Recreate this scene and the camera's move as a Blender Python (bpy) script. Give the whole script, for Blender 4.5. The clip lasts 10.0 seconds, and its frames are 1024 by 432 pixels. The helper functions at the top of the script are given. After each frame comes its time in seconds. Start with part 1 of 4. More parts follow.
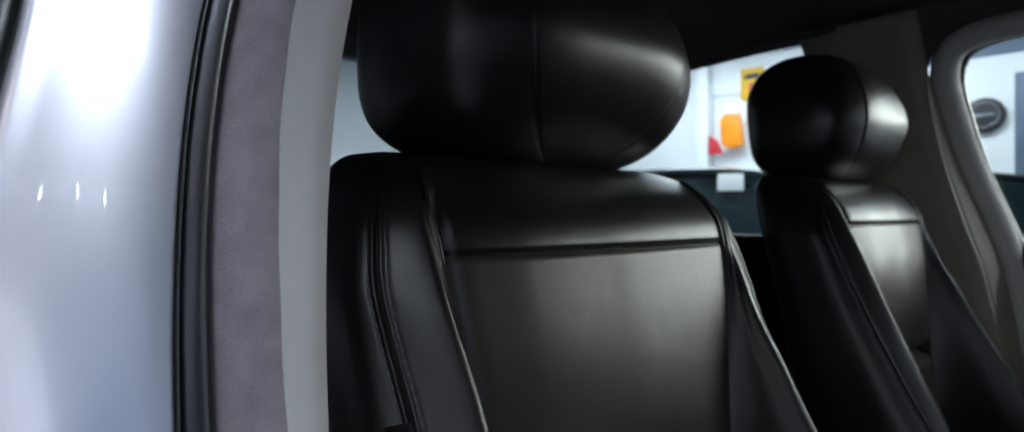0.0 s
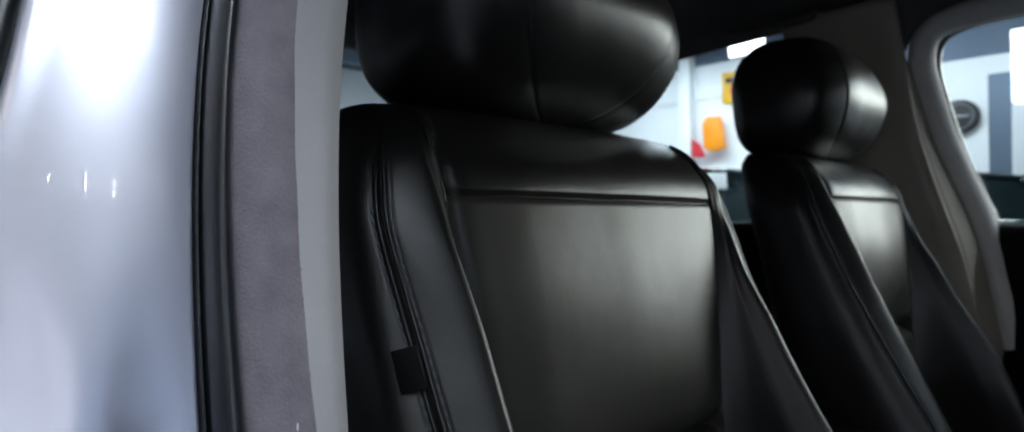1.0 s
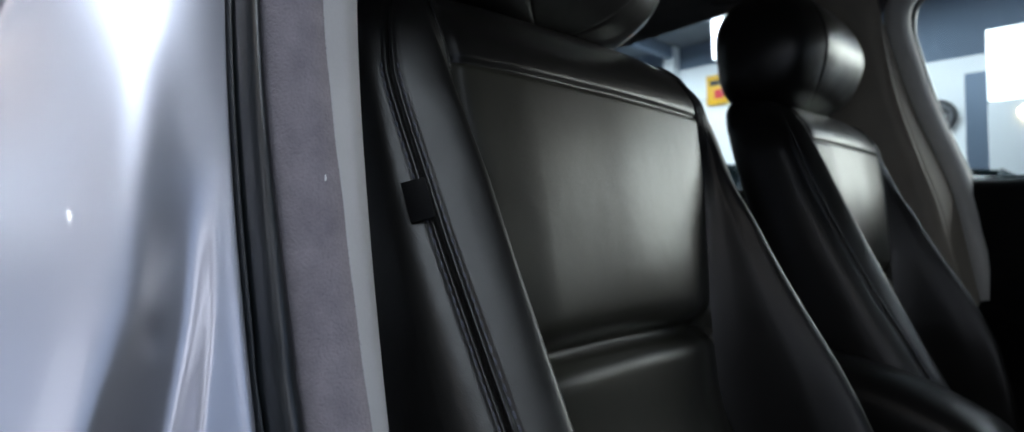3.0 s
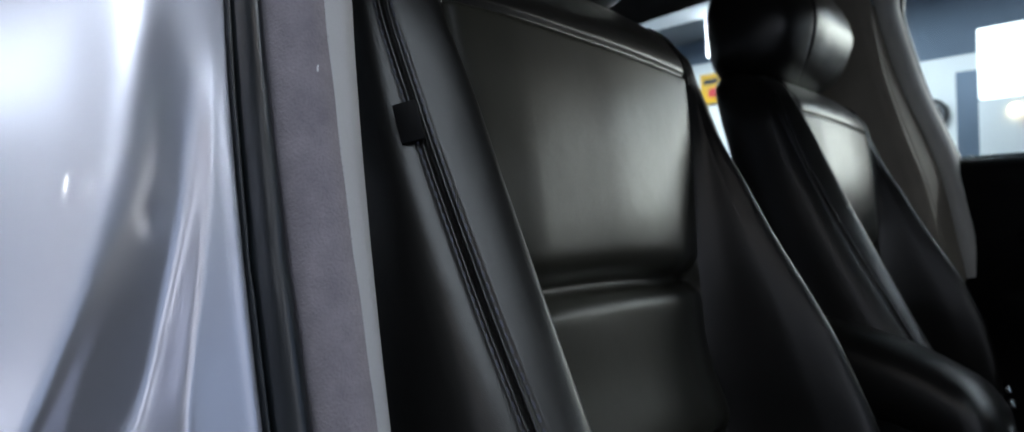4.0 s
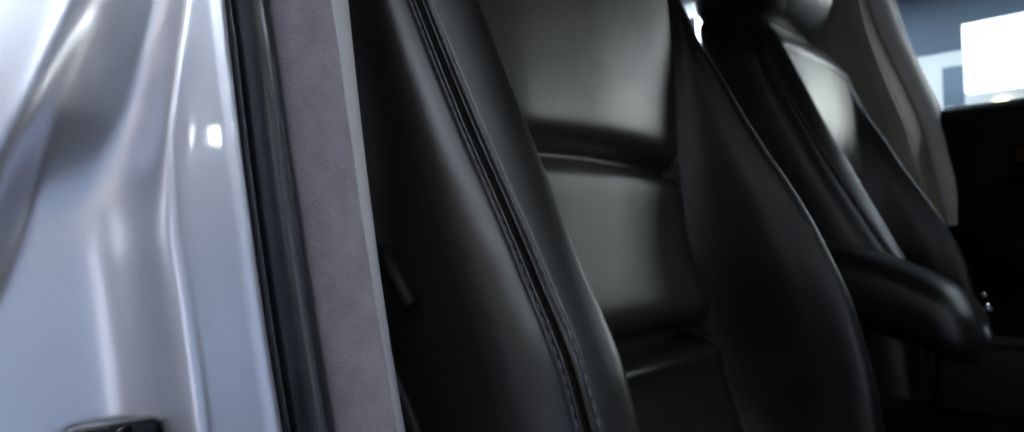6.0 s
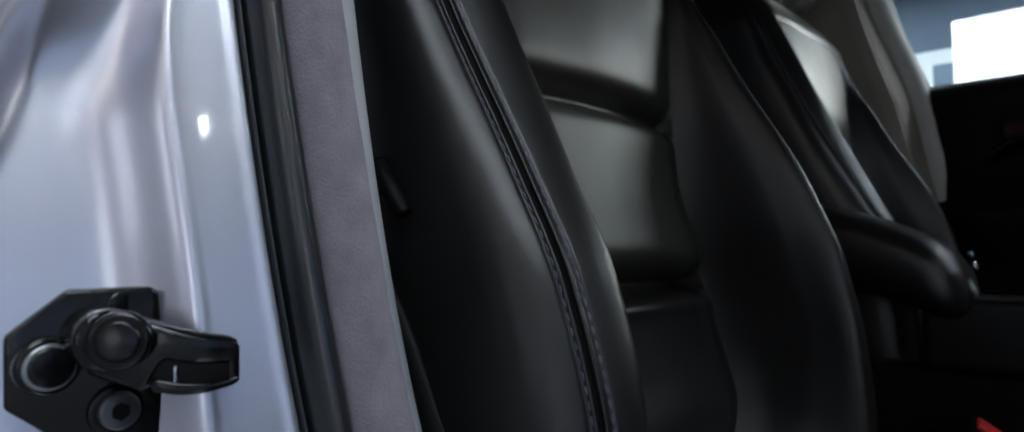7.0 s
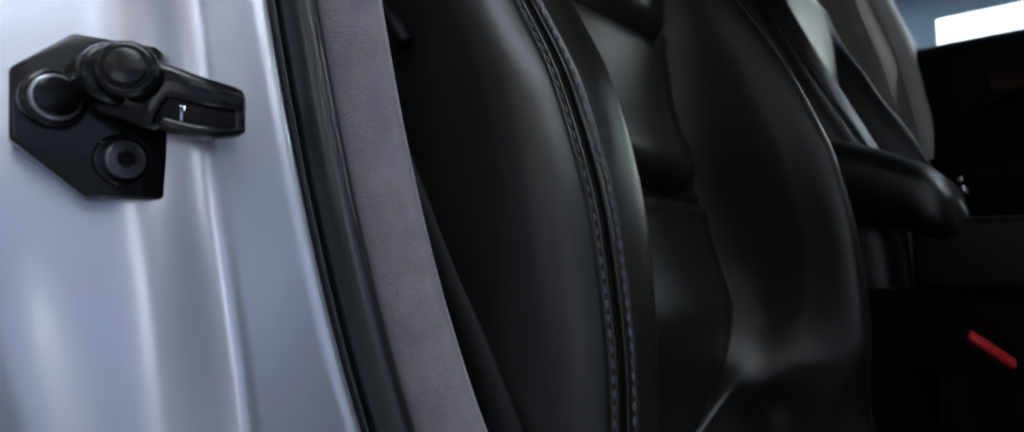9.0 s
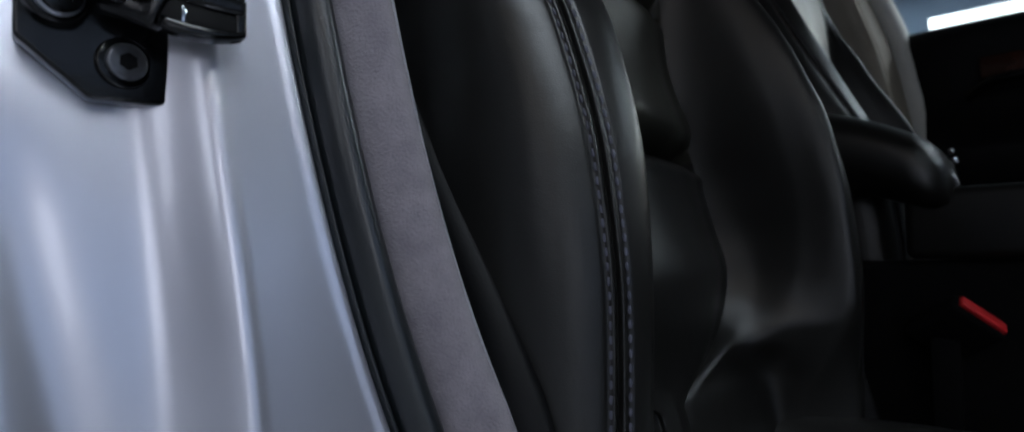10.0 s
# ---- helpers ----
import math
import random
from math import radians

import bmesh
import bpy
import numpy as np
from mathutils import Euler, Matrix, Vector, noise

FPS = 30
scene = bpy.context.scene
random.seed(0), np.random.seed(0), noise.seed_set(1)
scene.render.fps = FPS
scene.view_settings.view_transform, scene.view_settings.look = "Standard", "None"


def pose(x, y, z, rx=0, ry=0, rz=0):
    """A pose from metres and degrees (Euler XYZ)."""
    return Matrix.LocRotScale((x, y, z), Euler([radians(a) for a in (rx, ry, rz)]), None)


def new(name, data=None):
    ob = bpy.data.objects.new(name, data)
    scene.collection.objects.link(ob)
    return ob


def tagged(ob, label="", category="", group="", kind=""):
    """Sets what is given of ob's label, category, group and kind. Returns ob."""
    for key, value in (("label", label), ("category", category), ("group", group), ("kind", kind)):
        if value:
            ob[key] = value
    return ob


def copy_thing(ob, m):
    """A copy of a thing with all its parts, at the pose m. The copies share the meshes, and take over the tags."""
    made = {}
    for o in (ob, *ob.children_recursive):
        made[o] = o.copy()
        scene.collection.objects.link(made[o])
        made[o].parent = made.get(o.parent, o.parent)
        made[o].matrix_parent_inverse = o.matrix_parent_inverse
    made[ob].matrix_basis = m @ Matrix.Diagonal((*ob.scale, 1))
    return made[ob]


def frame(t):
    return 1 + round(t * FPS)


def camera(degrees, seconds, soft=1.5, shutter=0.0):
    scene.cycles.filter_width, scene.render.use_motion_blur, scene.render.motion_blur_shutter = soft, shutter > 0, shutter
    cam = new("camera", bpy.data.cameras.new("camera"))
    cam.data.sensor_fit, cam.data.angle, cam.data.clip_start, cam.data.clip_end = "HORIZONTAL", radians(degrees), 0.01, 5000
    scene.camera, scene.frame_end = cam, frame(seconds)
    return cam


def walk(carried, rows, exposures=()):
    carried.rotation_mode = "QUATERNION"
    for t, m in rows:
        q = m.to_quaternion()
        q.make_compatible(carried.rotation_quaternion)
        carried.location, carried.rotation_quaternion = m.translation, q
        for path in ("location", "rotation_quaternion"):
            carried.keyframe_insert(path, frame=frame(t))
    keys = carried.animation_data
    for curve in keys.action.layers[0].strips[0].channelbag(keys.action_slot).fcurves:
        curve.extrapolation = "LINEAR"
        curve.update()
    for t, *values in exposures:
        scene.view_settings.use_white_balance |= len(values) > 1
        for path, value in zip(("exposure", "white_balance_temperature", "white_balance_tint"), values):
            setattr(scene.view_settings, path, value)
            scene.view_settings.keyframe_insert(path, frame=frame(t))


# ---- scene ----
cam = camera(77.1, 10.0)
cam.data.dof.use_dof, cam.data.dof.focus_distance, cam.data.dof.aperture_fstop = True, 0.36, 8.0
METRES, EYE, TILT, LEAN, TURN = 0.53, 1.2, 0.0, 0.0, -43.0
ROWS = [
    (0.0, 0.0, 0.0, 0.0, 0.0, 0.0, 0.0),
    (0.5, -0.0113, -0.0093, -0.0454, -0.82, 0.34, 0.2),
    (1.0, -0.0205, -0.0212, -0.0884, -1.4, 0.64, 0.41),
    (1.5, -0.0289, -0.0353, -0.1374, -1.85, 0.87, 0.51),
    (2.0, -0.0357, -0.0468, -0.1879, -2.12, 1.16, 0.65),
    (2.5, -0.0404, -0.0576, -0.2404, -2.31, 1.43, 0.76),
    (4.0, -0.0361, -0.0838, -0.3855, -3.05, 1.65, 0.54),
    (4.5, -0.0302, -0.0907, -0.4385, -3.16, 1.86, 0.63),
    (5.0, -0.0255, -0.095, -0.4939, -3.4, 2.08, 0.73),
    (5.5, -0.0218, -0.0974, -0.5592, -3.43, 2.36, 0.82),
    (7.0, -0.0215, -0.1039, -0.7161, -4.22, 2.44, 0.65),
    (7.5, -0.0223, -0.1008, -0.7689, -4.38, 2.63, 0.67),
    (8.0, -0.0251, -0.0984, -0.8177, -4.54, 2.81, 0.77),
    (8.5, -0.0305, -0.0969, -0.866, -4.8, 2.97, 0.8),
    (9.0, -0.035, -0.0976, -0.9093, -5.07, 3.14, 0.93),
    (9.5, -0.0374, -0.0991, -0.9479, -5.27, 3.26, 0.98),
    (10.0, -0.0385, -0.1003, -0.9843, -5.5, 3.31, 0.97),
]
walk(cam, [(t, pose(0, 0, EYE, TILT, LEAN, TURN) @ pose(METRES * x, METRES * y, METRES * z, 90 + pitch, roll, yaw)) for t, x, y, z, yaw, pitch, roll in ROWS])

# ---------------------------------------------------------------- world and light
world = bpy.data.worlds.new("world")
scene.world = world
world.use_nodes = True
world.node_tree.nodes["Background"].inputs["Color"].default_value = (0.55, 0.62, 0.75, 1)
world.node_tree.nodes["Background"].inputs["Strength"].default_value = 0.015

FLOOR = 0.10          # height of the showroom floor
CEIL = 3.6            # height of the showroom ceiling


def ceiling_lamp(x, y, sx, sy, watts, z=CEIL - 0.12, colour=(0.80, 0.90, 1.0)):
    """One rectangular luminaire of the showroom: its frame and its light."""
    lamp = bpy.data.lights.new("ceiling_light", "AREA")
    lamp.shape, lamp.size, lamp.size_y, lamp.energy, lamp.color = "RECTANGLE", sx, sy, watts, colour
    ob = new("ceiling_light_source", lamp)
    ob.matrix_world = pose(x, y, z - 0.012)
    return x, y, sx, sy, z


LAMPS = [
    ceiling_lamp(-1.05, -1.6, 1.4, 3.0, 104),
    # added warm fill out of view, for the sheen on bolster and paint
    ceiling_lamp(-3.8, -1.5, 0.5, 2.8, 18, CEIL - 0.12, (1.0, 0.90, 0.82)),
    ceiling_lamp(3.2, -3.2, 0.6, 3.4, 140),
    ceiling_lamp(3.6, 4.4, 0.5, 3.0, 150),
    # added fill that whitens the far wall
    ceiling_lamp(6.6, 3.4, 0.4, 4.4, 190),
    ceiling_lamp(6.4, -2.6, 0.5, 3.0, 80),
]


def unseen_window(name, at, turn, wide, high, watts, colour=(0.98, 1.0, 0.95)):
    """Added area light out of view, standing in for a daylit shop window."""
    lamp = bpy.data.lights.new(name, "AREA")
    lamp.shape, lamp.size, lamp.size_y, lamp.energy, lamp.color = "RECTANGLE", wide, high, watts, colour
    new(name, lamp).matrix_world = Matrix.Translation(at) @ turn


# fill lights out of view, set for the sheen on leather and paint
unseen_window("window_fill_east", (7.93, -3.3, 2.4), pose(0, 0, 0, 90, 0, 90), 5.0, 2.2, 365)
unseen_window("window_fill_south", (5.75, -6.93, 1.75), pose(0, 0, 0, 90, 0, 0) @ pose(0, 0, 0, 180, 0, 0), 3.7, 2.2, 66)
unseen_window("window_fill_west", (-5.13, -1.2, 2.05), pose(0, 0, 0, 90, 0, -90), 1.1, 1.5, 13, (0.84, 0.89, 1.0))
unseen_window("window_fill_west_corner", (-5.13, -5.2, 1.45), pose(0, 0, 0, 90, 0, -90), 2.8, 2.4, 42, (0.84, 0.89, 1.0))
unseen_window("window_fill_southwest", (-1.7, -6.93, 1.4), pose(0, 0, 0, 90, 0, 0) @ pose(0, 0, 0, 180, 0, 0), 6.6, 2.46, 106, (0.87, 0.89, 1.0))

# ---------------------------------------------------------------- materials


def material(name, colour, rough=0.5, metal=0.0, vary=0.15, scale=8.0, grain=0.0, grain_scale=400.0, coat=0.0, dark=None, spec=0.5, sheen=0.0, coat_rough=0.06):
    """A principled surface: two scales of colour variation, roughness variation and fine relief."""
    m = bpy.data.materials.new(name)
    m.use_nodes = True
    nt = m.node_tree
    b = nt.nodes["Principled BSDF"]
    tex = nt.nodes.new("ShaderNodeTexCoord")
    n1 = nt.nodes.new("ShaderNodeTexNoise")
    n1.inputs["Scale"].default_value, n1.inputs["Detail"].default_value = scale, 5
    n2 = nt.nodes.new("ShaderNodeTexNoise")
    n2.inputs["Scale"].default_value, n2.inputs["Detail"].default_value = grain_scale, 3
    nt.links.new(tex.outputs["Object"], n1.inputs["Vector"])
    nt.links.new(tex.outputs["Object"], n2.inputs["Vector"])
    add = nt.nodes.new("ShaderNodeMath")
    add.operation = "MULTIPLY_ADD"
    nt.links.new(n2.outputs["Fac"], add.inputs[0])
    add.inputs[1].default_value = 0.35
    nt.links.new(n1.outputs["Fac"], add.inputs[2])
    ramp = nt.nodes.new("ShaderNodeValToRGB")
    low = dark or tuple(c * (1 - vary) for c in colour)
    high = tuple(min(1.0, c * (1 + vary)) for c in colour)
    ramp.color_ramp.elements[0].position, ramp.color_ramp.elements[0].color = 0.45, (*low, 1)
    ramp.color_ramp.elements[1].position, ramp.color_ramp.elements[1].color = 0.9, (*high, 1)
    nt.links.new(add.outputs[0], ramp.inputs["Fac"])
    nt.links.new(ramp.outputs["Color"], b.inputs["Base Color"])
    rr = nt.nodes.new("ShaderNodeMapRange")
    rr.inputs["To Min"].default_value, rr.inputs["To Max"].default_value = max(0.02, rough - 0.07), rough + 0.07
    nt.links.new(n1.outputs["Fac"], rr.inputs["Value"])
    nt.links.new(rr.outputs["Result"], b.inputs["Roughness"])
    b.inputs["Metallic"].default_value = metal
    b.inputs["Specular IOR Level"].default_value = spec
    b.inputs["Coat Weight"].default_value = coat
    b.inputs["Coat Roughness"].default_value = coat_rough
    b.inputs["Sheen Weight"].default_value = sheen
    if grain:
        bump = nt.nodes.new("ShaderNodeBump")
        bump.inputs["Strength"].default_value, bump.inputs["Distance"].default_value = grain, 0.0006
        nt.links.new(n2.outputs["Fac"], bump.inputs["Height"])
        nt.links.new(bump.outputs["Normal"], b.inputs["Normal"])
    return m


def leather_material(name, colour, rough, spec):
    """Fine-pored, softly shining leather."""
    m = material(name, colour, rough, vary=0.12, scale=9, grain=0.0, grain_scale=150, spec=spec)
    nt = m.node_tree
    b = nt.nodes["Principled BSDF"]
    tex = nt.nodes.new("ShaderNodeTexCoord")
    pores = nt.nodes.new("ShaderNodeTexVoronoi")
    pores.inputs["Scale"].default_value = 1500
    soft = nt.nodes.new("ShaderNodeTexNoise")
    soft.inputs["Scale"].default_value, soft.inputs["Detail"].default_value = 26, 4
    nt.links.new(tex.outputs["Object"], pores.inputs["Vector"])
    nt.links.new(tex.outputs["Object"], soft.inputs["Vector"])
    fine = nt.nodes.new("ShaderNodeBump")
    fine.inputs["Strength"].default_value, fine.inputs["Distance"].default_value = 0.22, 0.0003
    wide = nt.nodes.new("ShaderNodeBump")
    wide.inputs["Strength"].default_value, wide.inputs["Distance"].default_value = 0.11, 0.006
    nt.links.new(pores.outputs["Distance"], fine.inputs["Height"])
    nt.links.new(soft.outputs["Fac"], wide.inputs["Height"])
    nt.links.new(wide.outputs["Normal"], fine.inputs["Normal"])
    nt.links.new(fine.outputs["Normal"], b.inputs["Normal"])
    return m


def glowing(name, colour, strength):
    m = bpy.data.materials.new(name)
    m.use_nodes = True
    b = m.node_tree.nodes["Principled BSDF"]
    b.inputs["Base Color"].default_value = (*colour, 1)
    b.inputs["Emission Color"].default_value = (*colour, 1)
    b.inputs["Emission Strength"].default_value = strength
    return m


def glass_material():
    m = bpy.data.materials.new("window_glass")
    m.use_nodes = True
    nt = m.node_tree
    nt.nodes.remove(nt.nodes["Principled BSDF"])
    clear = nt.nodes.new("ShaderNodeBsdfTransparent")
    clear.inputs["Color"].default_value = (0.80, 0.88, 0.87, 1)
    gloss = nt.nodes.new("ShaderNodeBsdfGlossy")
    gloss.inputs["Roughness"].default_value = 0.02
    fres = nt.nodes.new("ShaderNodeFresnel")
    fres.inputs["IOR"].default_value = 1.45
    mix = nt.nodes.new("ShaderNodeMixShader")
    nt.links.new(fres.outputs[0], mix.inputs[0])
    nt.links.new(clear.outputs[0], mix.inputs[1])
    nt.links.new(gloss.outputs[0], mix.inputs[2])
    nt.links.new(mix.outputs[0], nt.nodes["Material Output"].inputs["Surface"])
    return m


PAINT = material("silver_paint", (0.62, 0.625, 0.70), 0.32, metal=0.84, vary=0.02, scale=5, coat=0.7, coat_rough=0.03)
for link in list(PAINT.node_tree.links):
    if link.to_socket.name in ("Roughness", "Base Color"):
        PAINT.node_tree.links.remove(link)
PAINT.node_tree.nodes["Principled BSDF"].inputs["Base Color"].default_value = (0.62, 0.625, 0.70, 1)
PAINT.node_tree.nodes["Principled BSDF"].inputs["Roughness"].default_value = 0.32
RUBBER = material("black_rubber", (0.006, 0.008, 0.0095), 0.31, vary=0.2, scale=26, grain=0.14, grain_scale=420, spec=0.80)
BLACK = material("black_plastic", (0.0035, 0.0035, 0.004), 0.55, vary=0.25, scale=30, grain=0.2, grain_scale=500, spec=0.13)
SATIN = material("black_coated_steel", (0.0022, 0.0023, 0.0026), 0.20, vary=0.3, scale=60, grain=0.22, grain_scale=260, spec=0.40)
FLOCK = material("felted_trim", (0.205, 0.186, 0.205), 0.95, vary=0.10, scale=70, grain=1.0, grain_scale=700, dark=(0.160, 0.145, 0.165), spec=0.2, sheen=0.15)
GREY = material("grey_plastic", (0.36, 0.365, 0.40), 0.6, vary=0.06, scale=20, grain=0.2, grain_scale=600)
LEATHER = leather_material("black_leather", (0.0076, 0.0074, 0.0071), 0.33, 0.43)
# same leather lightened: window light on the middle panels put into the colour
LIT_INSERT = leather_material("black_leather_lit", (0.0225, 0.0223, 0.0172), 0.38, 0.45)
THREAD = material("black_thread", (0.050, 0.051, 0.070), 0.45, vary=0.3, scale=60, spec=0.25)
CHROME = material("chrome", (0.75, 0.76, 0.78), 0.12, metal=1.0, vary=0.04, scale=30)
STEEL = material("dull_steel", (0.28, 0.29, 0.31), 0.35, metal=0.9, vary=0.2, scale=60)
DULL = material("dark_steel", (0.11, 0.113, 0.125), 0.38, metal=0.8, vary=0.3, scale=90)
LINER = material("dark_headliner", (0.060, 0.058, 0.056), 0.95, vary=0.15, scale=12, grain=0.4, grain_scale=500)
BEIGE = material("grey_beige_trim", (0.46, 0.46, 0.43), 0.7, vary=0.08, scale=14, grain=0.2, grain_scale=500)
PILLAR = material("brown_grey_trim", (0.24, 0.215, 0.175), 0.75, vary=0.1, scale=14, grain=0.2, grain_scale=500)
RED = material("red_plastic", (0.62, 0.03, 0.035), 0.35, vary=0.1, scale=40)
CARPET = material("dark_carpet", (0.0035, 0.0035, 0.004), 0.95, vary=0.3, scale=50, grain=0.6, grain_scale=400, spec=0.1)
WOOD = material("dark_wood_veneer", (0.035, 0.010, 0.005), 0.25, vary=0.5, scale=18, coat=0.5)
GLASS = glass_material()
WALLWHITE = material("white_wall_paint", (0.78, 0.80, 0.82), 0.7, vary=0.04, scale=1.2, grain=0.05, grain_scale=80)
WALLGREY = material("blue_grey_wall_paint", (0.12, 0.16, 0.22), 0.7, vary=0.12, scale=0.9, grain=0.05, grain_scale=80)
WALLDARK = material("lavender_grey_wall_paint", (0.15, 0.155, 0.19), 0.7, vary=0.12, scale=0.9, grain=0.05, grain_scale=80)
TILE = material("grey_floor_tile", (0.29, 0.30, 0.33), 0.42, vary=0.08, scale=1.5)
CEILING = material("dark_ceiling", (0.10, 0.12, 0.14), 0.8, vary=0.15, scale=0.8)
YELLOW = material("yellow_print", (0.75, 0.42, 0.02), 0.5, vary=0.1, scale=6)
ORANGE = material("orange_print", (0.95, 0.30, 0.01), 0.45, vary=0.1, scale=6)
REDPRINT = material("red_print", (0.55, 0.03, 0.04), 0.5, vary=0.1, scale=6)
DARKPRINT = material("dark_print", (0.02, 0.022, 0.025), 0.5, vary=0.2, scale=6)
WHITECAR = material("white_car_paint", (0.62, 0.65, 0.68), 0.25, vary=0.03, scale=2, coat=0.6)
DARKGLASS = material("dark_car_glass", (0.016, 0.028, 0.032), 0.08, vary=0.2, scale=2, spec=0.3)
PANEL = glowing("lit_white_panel", (0.95, 0.97, 1.0), 1.6)
WARMSPOT = glowing("warm_spot", (1.0, 0.80, 0.5), 8.0)

# ---------------------------------------------------------------- building helpers


def curve(xs, ys):
    """A smooth monotone curve through knots; straight past its ends."""
    xs, ys = np.array(xs, float), np.array(ys, float)
    if xs[0] > xs[-1]:
        xs, ys = xs[::-1], ys[::-1]
    d = np.diff(ys) / np.diff(xs)
    m = np.empty(len(xs))
    m[0], m[-1] = d[0], d[-1]
    for i in range(1, len(xs) - 1):
        m[i] = 0 if d[i - 1] * d[i] <= 0 else 2 * d[i - 1] * d[i] / (d[i - 1] + d[i])

    def at(x):
        if x <= xs[0]:
            return ys[0] + m[0] * (x - xs[0])
        if x >= xs[-1]:
            return ys[-1] + m[-1] * (x - xs[-1])
        i = int(np.searchsorted(xs, x) - 1)
        h = xs[i + 1] - xs[i]
        t = (x - xs[i]) / h
        return ((1 + 2 * t) * (1 - t) ** 2 * ys[i] + t * (1 - t) ** 2 * h * m[i] + t * t * (3 - 2 * t) * ys[i + 1] + t * t * (t - 1) * h * m[i + 1])

    return at


def step(a, b, x):
    t = min(1.0, max(0.0, (x - a) / (b - a)))
    return t * t * (3 - 2 * t)


def spline(points, t):
    """Catmull-Rom through points, t from 0 to len - 1."""
    n = len(points)
    i = min(n - 2, max(0, int(t)))
    f = t - i
    p0, p1, p2, p3 = points[max(0, i - 1)], points[i], points[i + 1], points[min(n - 1, i + 2)]
    return 0.5 * (2 * p1 + (p2 - p0) * f + (2 * p0 - 5 * p1 + 4 * p2 - p3) * f * f + (3 * p1 - p0 - 3 * p2 + p3) * f ** 3)


def thing(name, at, label, category, group="", kind=""):
    ob = new(name)
    ob.location = at
    ob.empty_display_size = 0.1
    return tagged(ob, label, category, group, kind)


def root(ob):
    while ob.parent:
        ob = ob.parent
    return ob


def as_object(name, verts, faces, mat, parent=None, label="", smooth=True, kind=""):
    """One mesh object from places in the world; under parent it is moved into the thing's own frame."""
    off = Vector(root(parent).location) if parent else Vector((0, 0, 0))
    me = bpy.data.meshes.new(name)
    me.from_pydata([tuple(Vector(v) - off) for v in verts], [], faces)
    me.materials.append(mat)
    if smooth:
        me.polygons.foreach_set("use_smooth", [True] * len(me.polygons))
    me.update()
    ob = new(name, me)
    ob.parent = parent
    return tagged(ob, label, kind=kind)


def part(name, bm, mat, parent=None, label="", smooth=True, kind=""):
    """Links a bmesh, in world places, as one mesh object under a thing or a part."""
    off = Vector(root(parent).location) if parent else Vector((0, 0, 0))
    bmesh.ops.recalc_face_normals(bm, faces=bm.faces)
    bmesh.ops.translate(bm, verts=bm.verts, vec=-off)
    me = bpy.data.meshes.new(name)
    bm.to_mesh(me)
    bm.free()
    me.materials.append(mat)
    if smooth:
        me.polygons.foreach_set("use_smooth", [True] * len(me.polygons))
        me.set_sharp_from_angle(angle=radians(38))
    ob = new(name, me)
    ob.parent = parent
    return tagged(ob, label, kind=kind)


def sheet(rows, close_u=False, close_v=False):
    """Verts and quads from a list of rows of places."""
    nv, nu = len(rows), len(rows[0])
    verts = [p for r in rows for p in r]
    faces = []
    for j in range(nv if close_v else nv - 1):
        for i in range(nu if close_u else nu - 1):
            a, b = j * nu + i, j * nu + (i + 1) % nu
            c, d = ((j + 1) % nv) * nu + (i + 1) % nu, ((j + 1) % nv) * nu + i
            faces.append((a, b, c, d))
    return verts, faces


def tube_rows(path, radius, sides=10, squash=1.0, up=(0, 0, 1)):
    """Rows of a tube of changing radius along places; squash flattens it along up."""
    path = [Vector(p) for p in path]
    rows = []
    for i, p in enumerate(path):
        ahead = (path[min(i + 1, len(path) - 1)] - path[max(i - 1, 0)]).normalized()
        a = ahead.cross(Vector(up))
        a = a.normalized() if a.length > 1e-6 else Vector((1, 0, 0))
        b = a.cross(ahead).normalized()
        r = radius(i / max(1, len(path) - 1)) if callable(radius) else radius
        rows.append([p + a * r * math.cos(2 * math.pi * k / sides) + b * r * squash * math.sin(2 * math.pi * k / sides) for k in range(sides)])
    return rows


def tube(name, path, radius, mat, parent=None, label="", sides=10, squash=1.0, up=(0, 0, 1)):
    rows = tube_rows(path, radius, sides, squash, up)
    verts, faces = sheet(rows, close_u=True)
    n = len(verts)
    faces += [tuple(range(sides))[::-1], tuple(range(n - sides, n))]
    return as_object(name, verts, faces, mat, parent, label)


def smooth_path(points, n):
    pts = [Vector(p) for p in points]
    return [spline(pts, (len(pts) - 1) * i / n) for i in range(n + 1)]


def box(size, at, bevel=0.0, segments=2, turn=None):
    bm = bmesh.new()
    bmesh.ops.create_cube(bm, size=1)
    bmesh.ops.scale(bm, verts=bm.verts, vec=size)
    if bevel:
        bmesh.ops.bevel(bm, geom=bm.edges[:], offset=bevel, segments=segments, affect="EDGES", profile=0.5)
    if turn:
        bmesh.ops.transform(bm, matrix=turn, verts=bm.verts)
    bmesh.ops.translate(bm, verts=bm.verts, vec=at)
    return bm


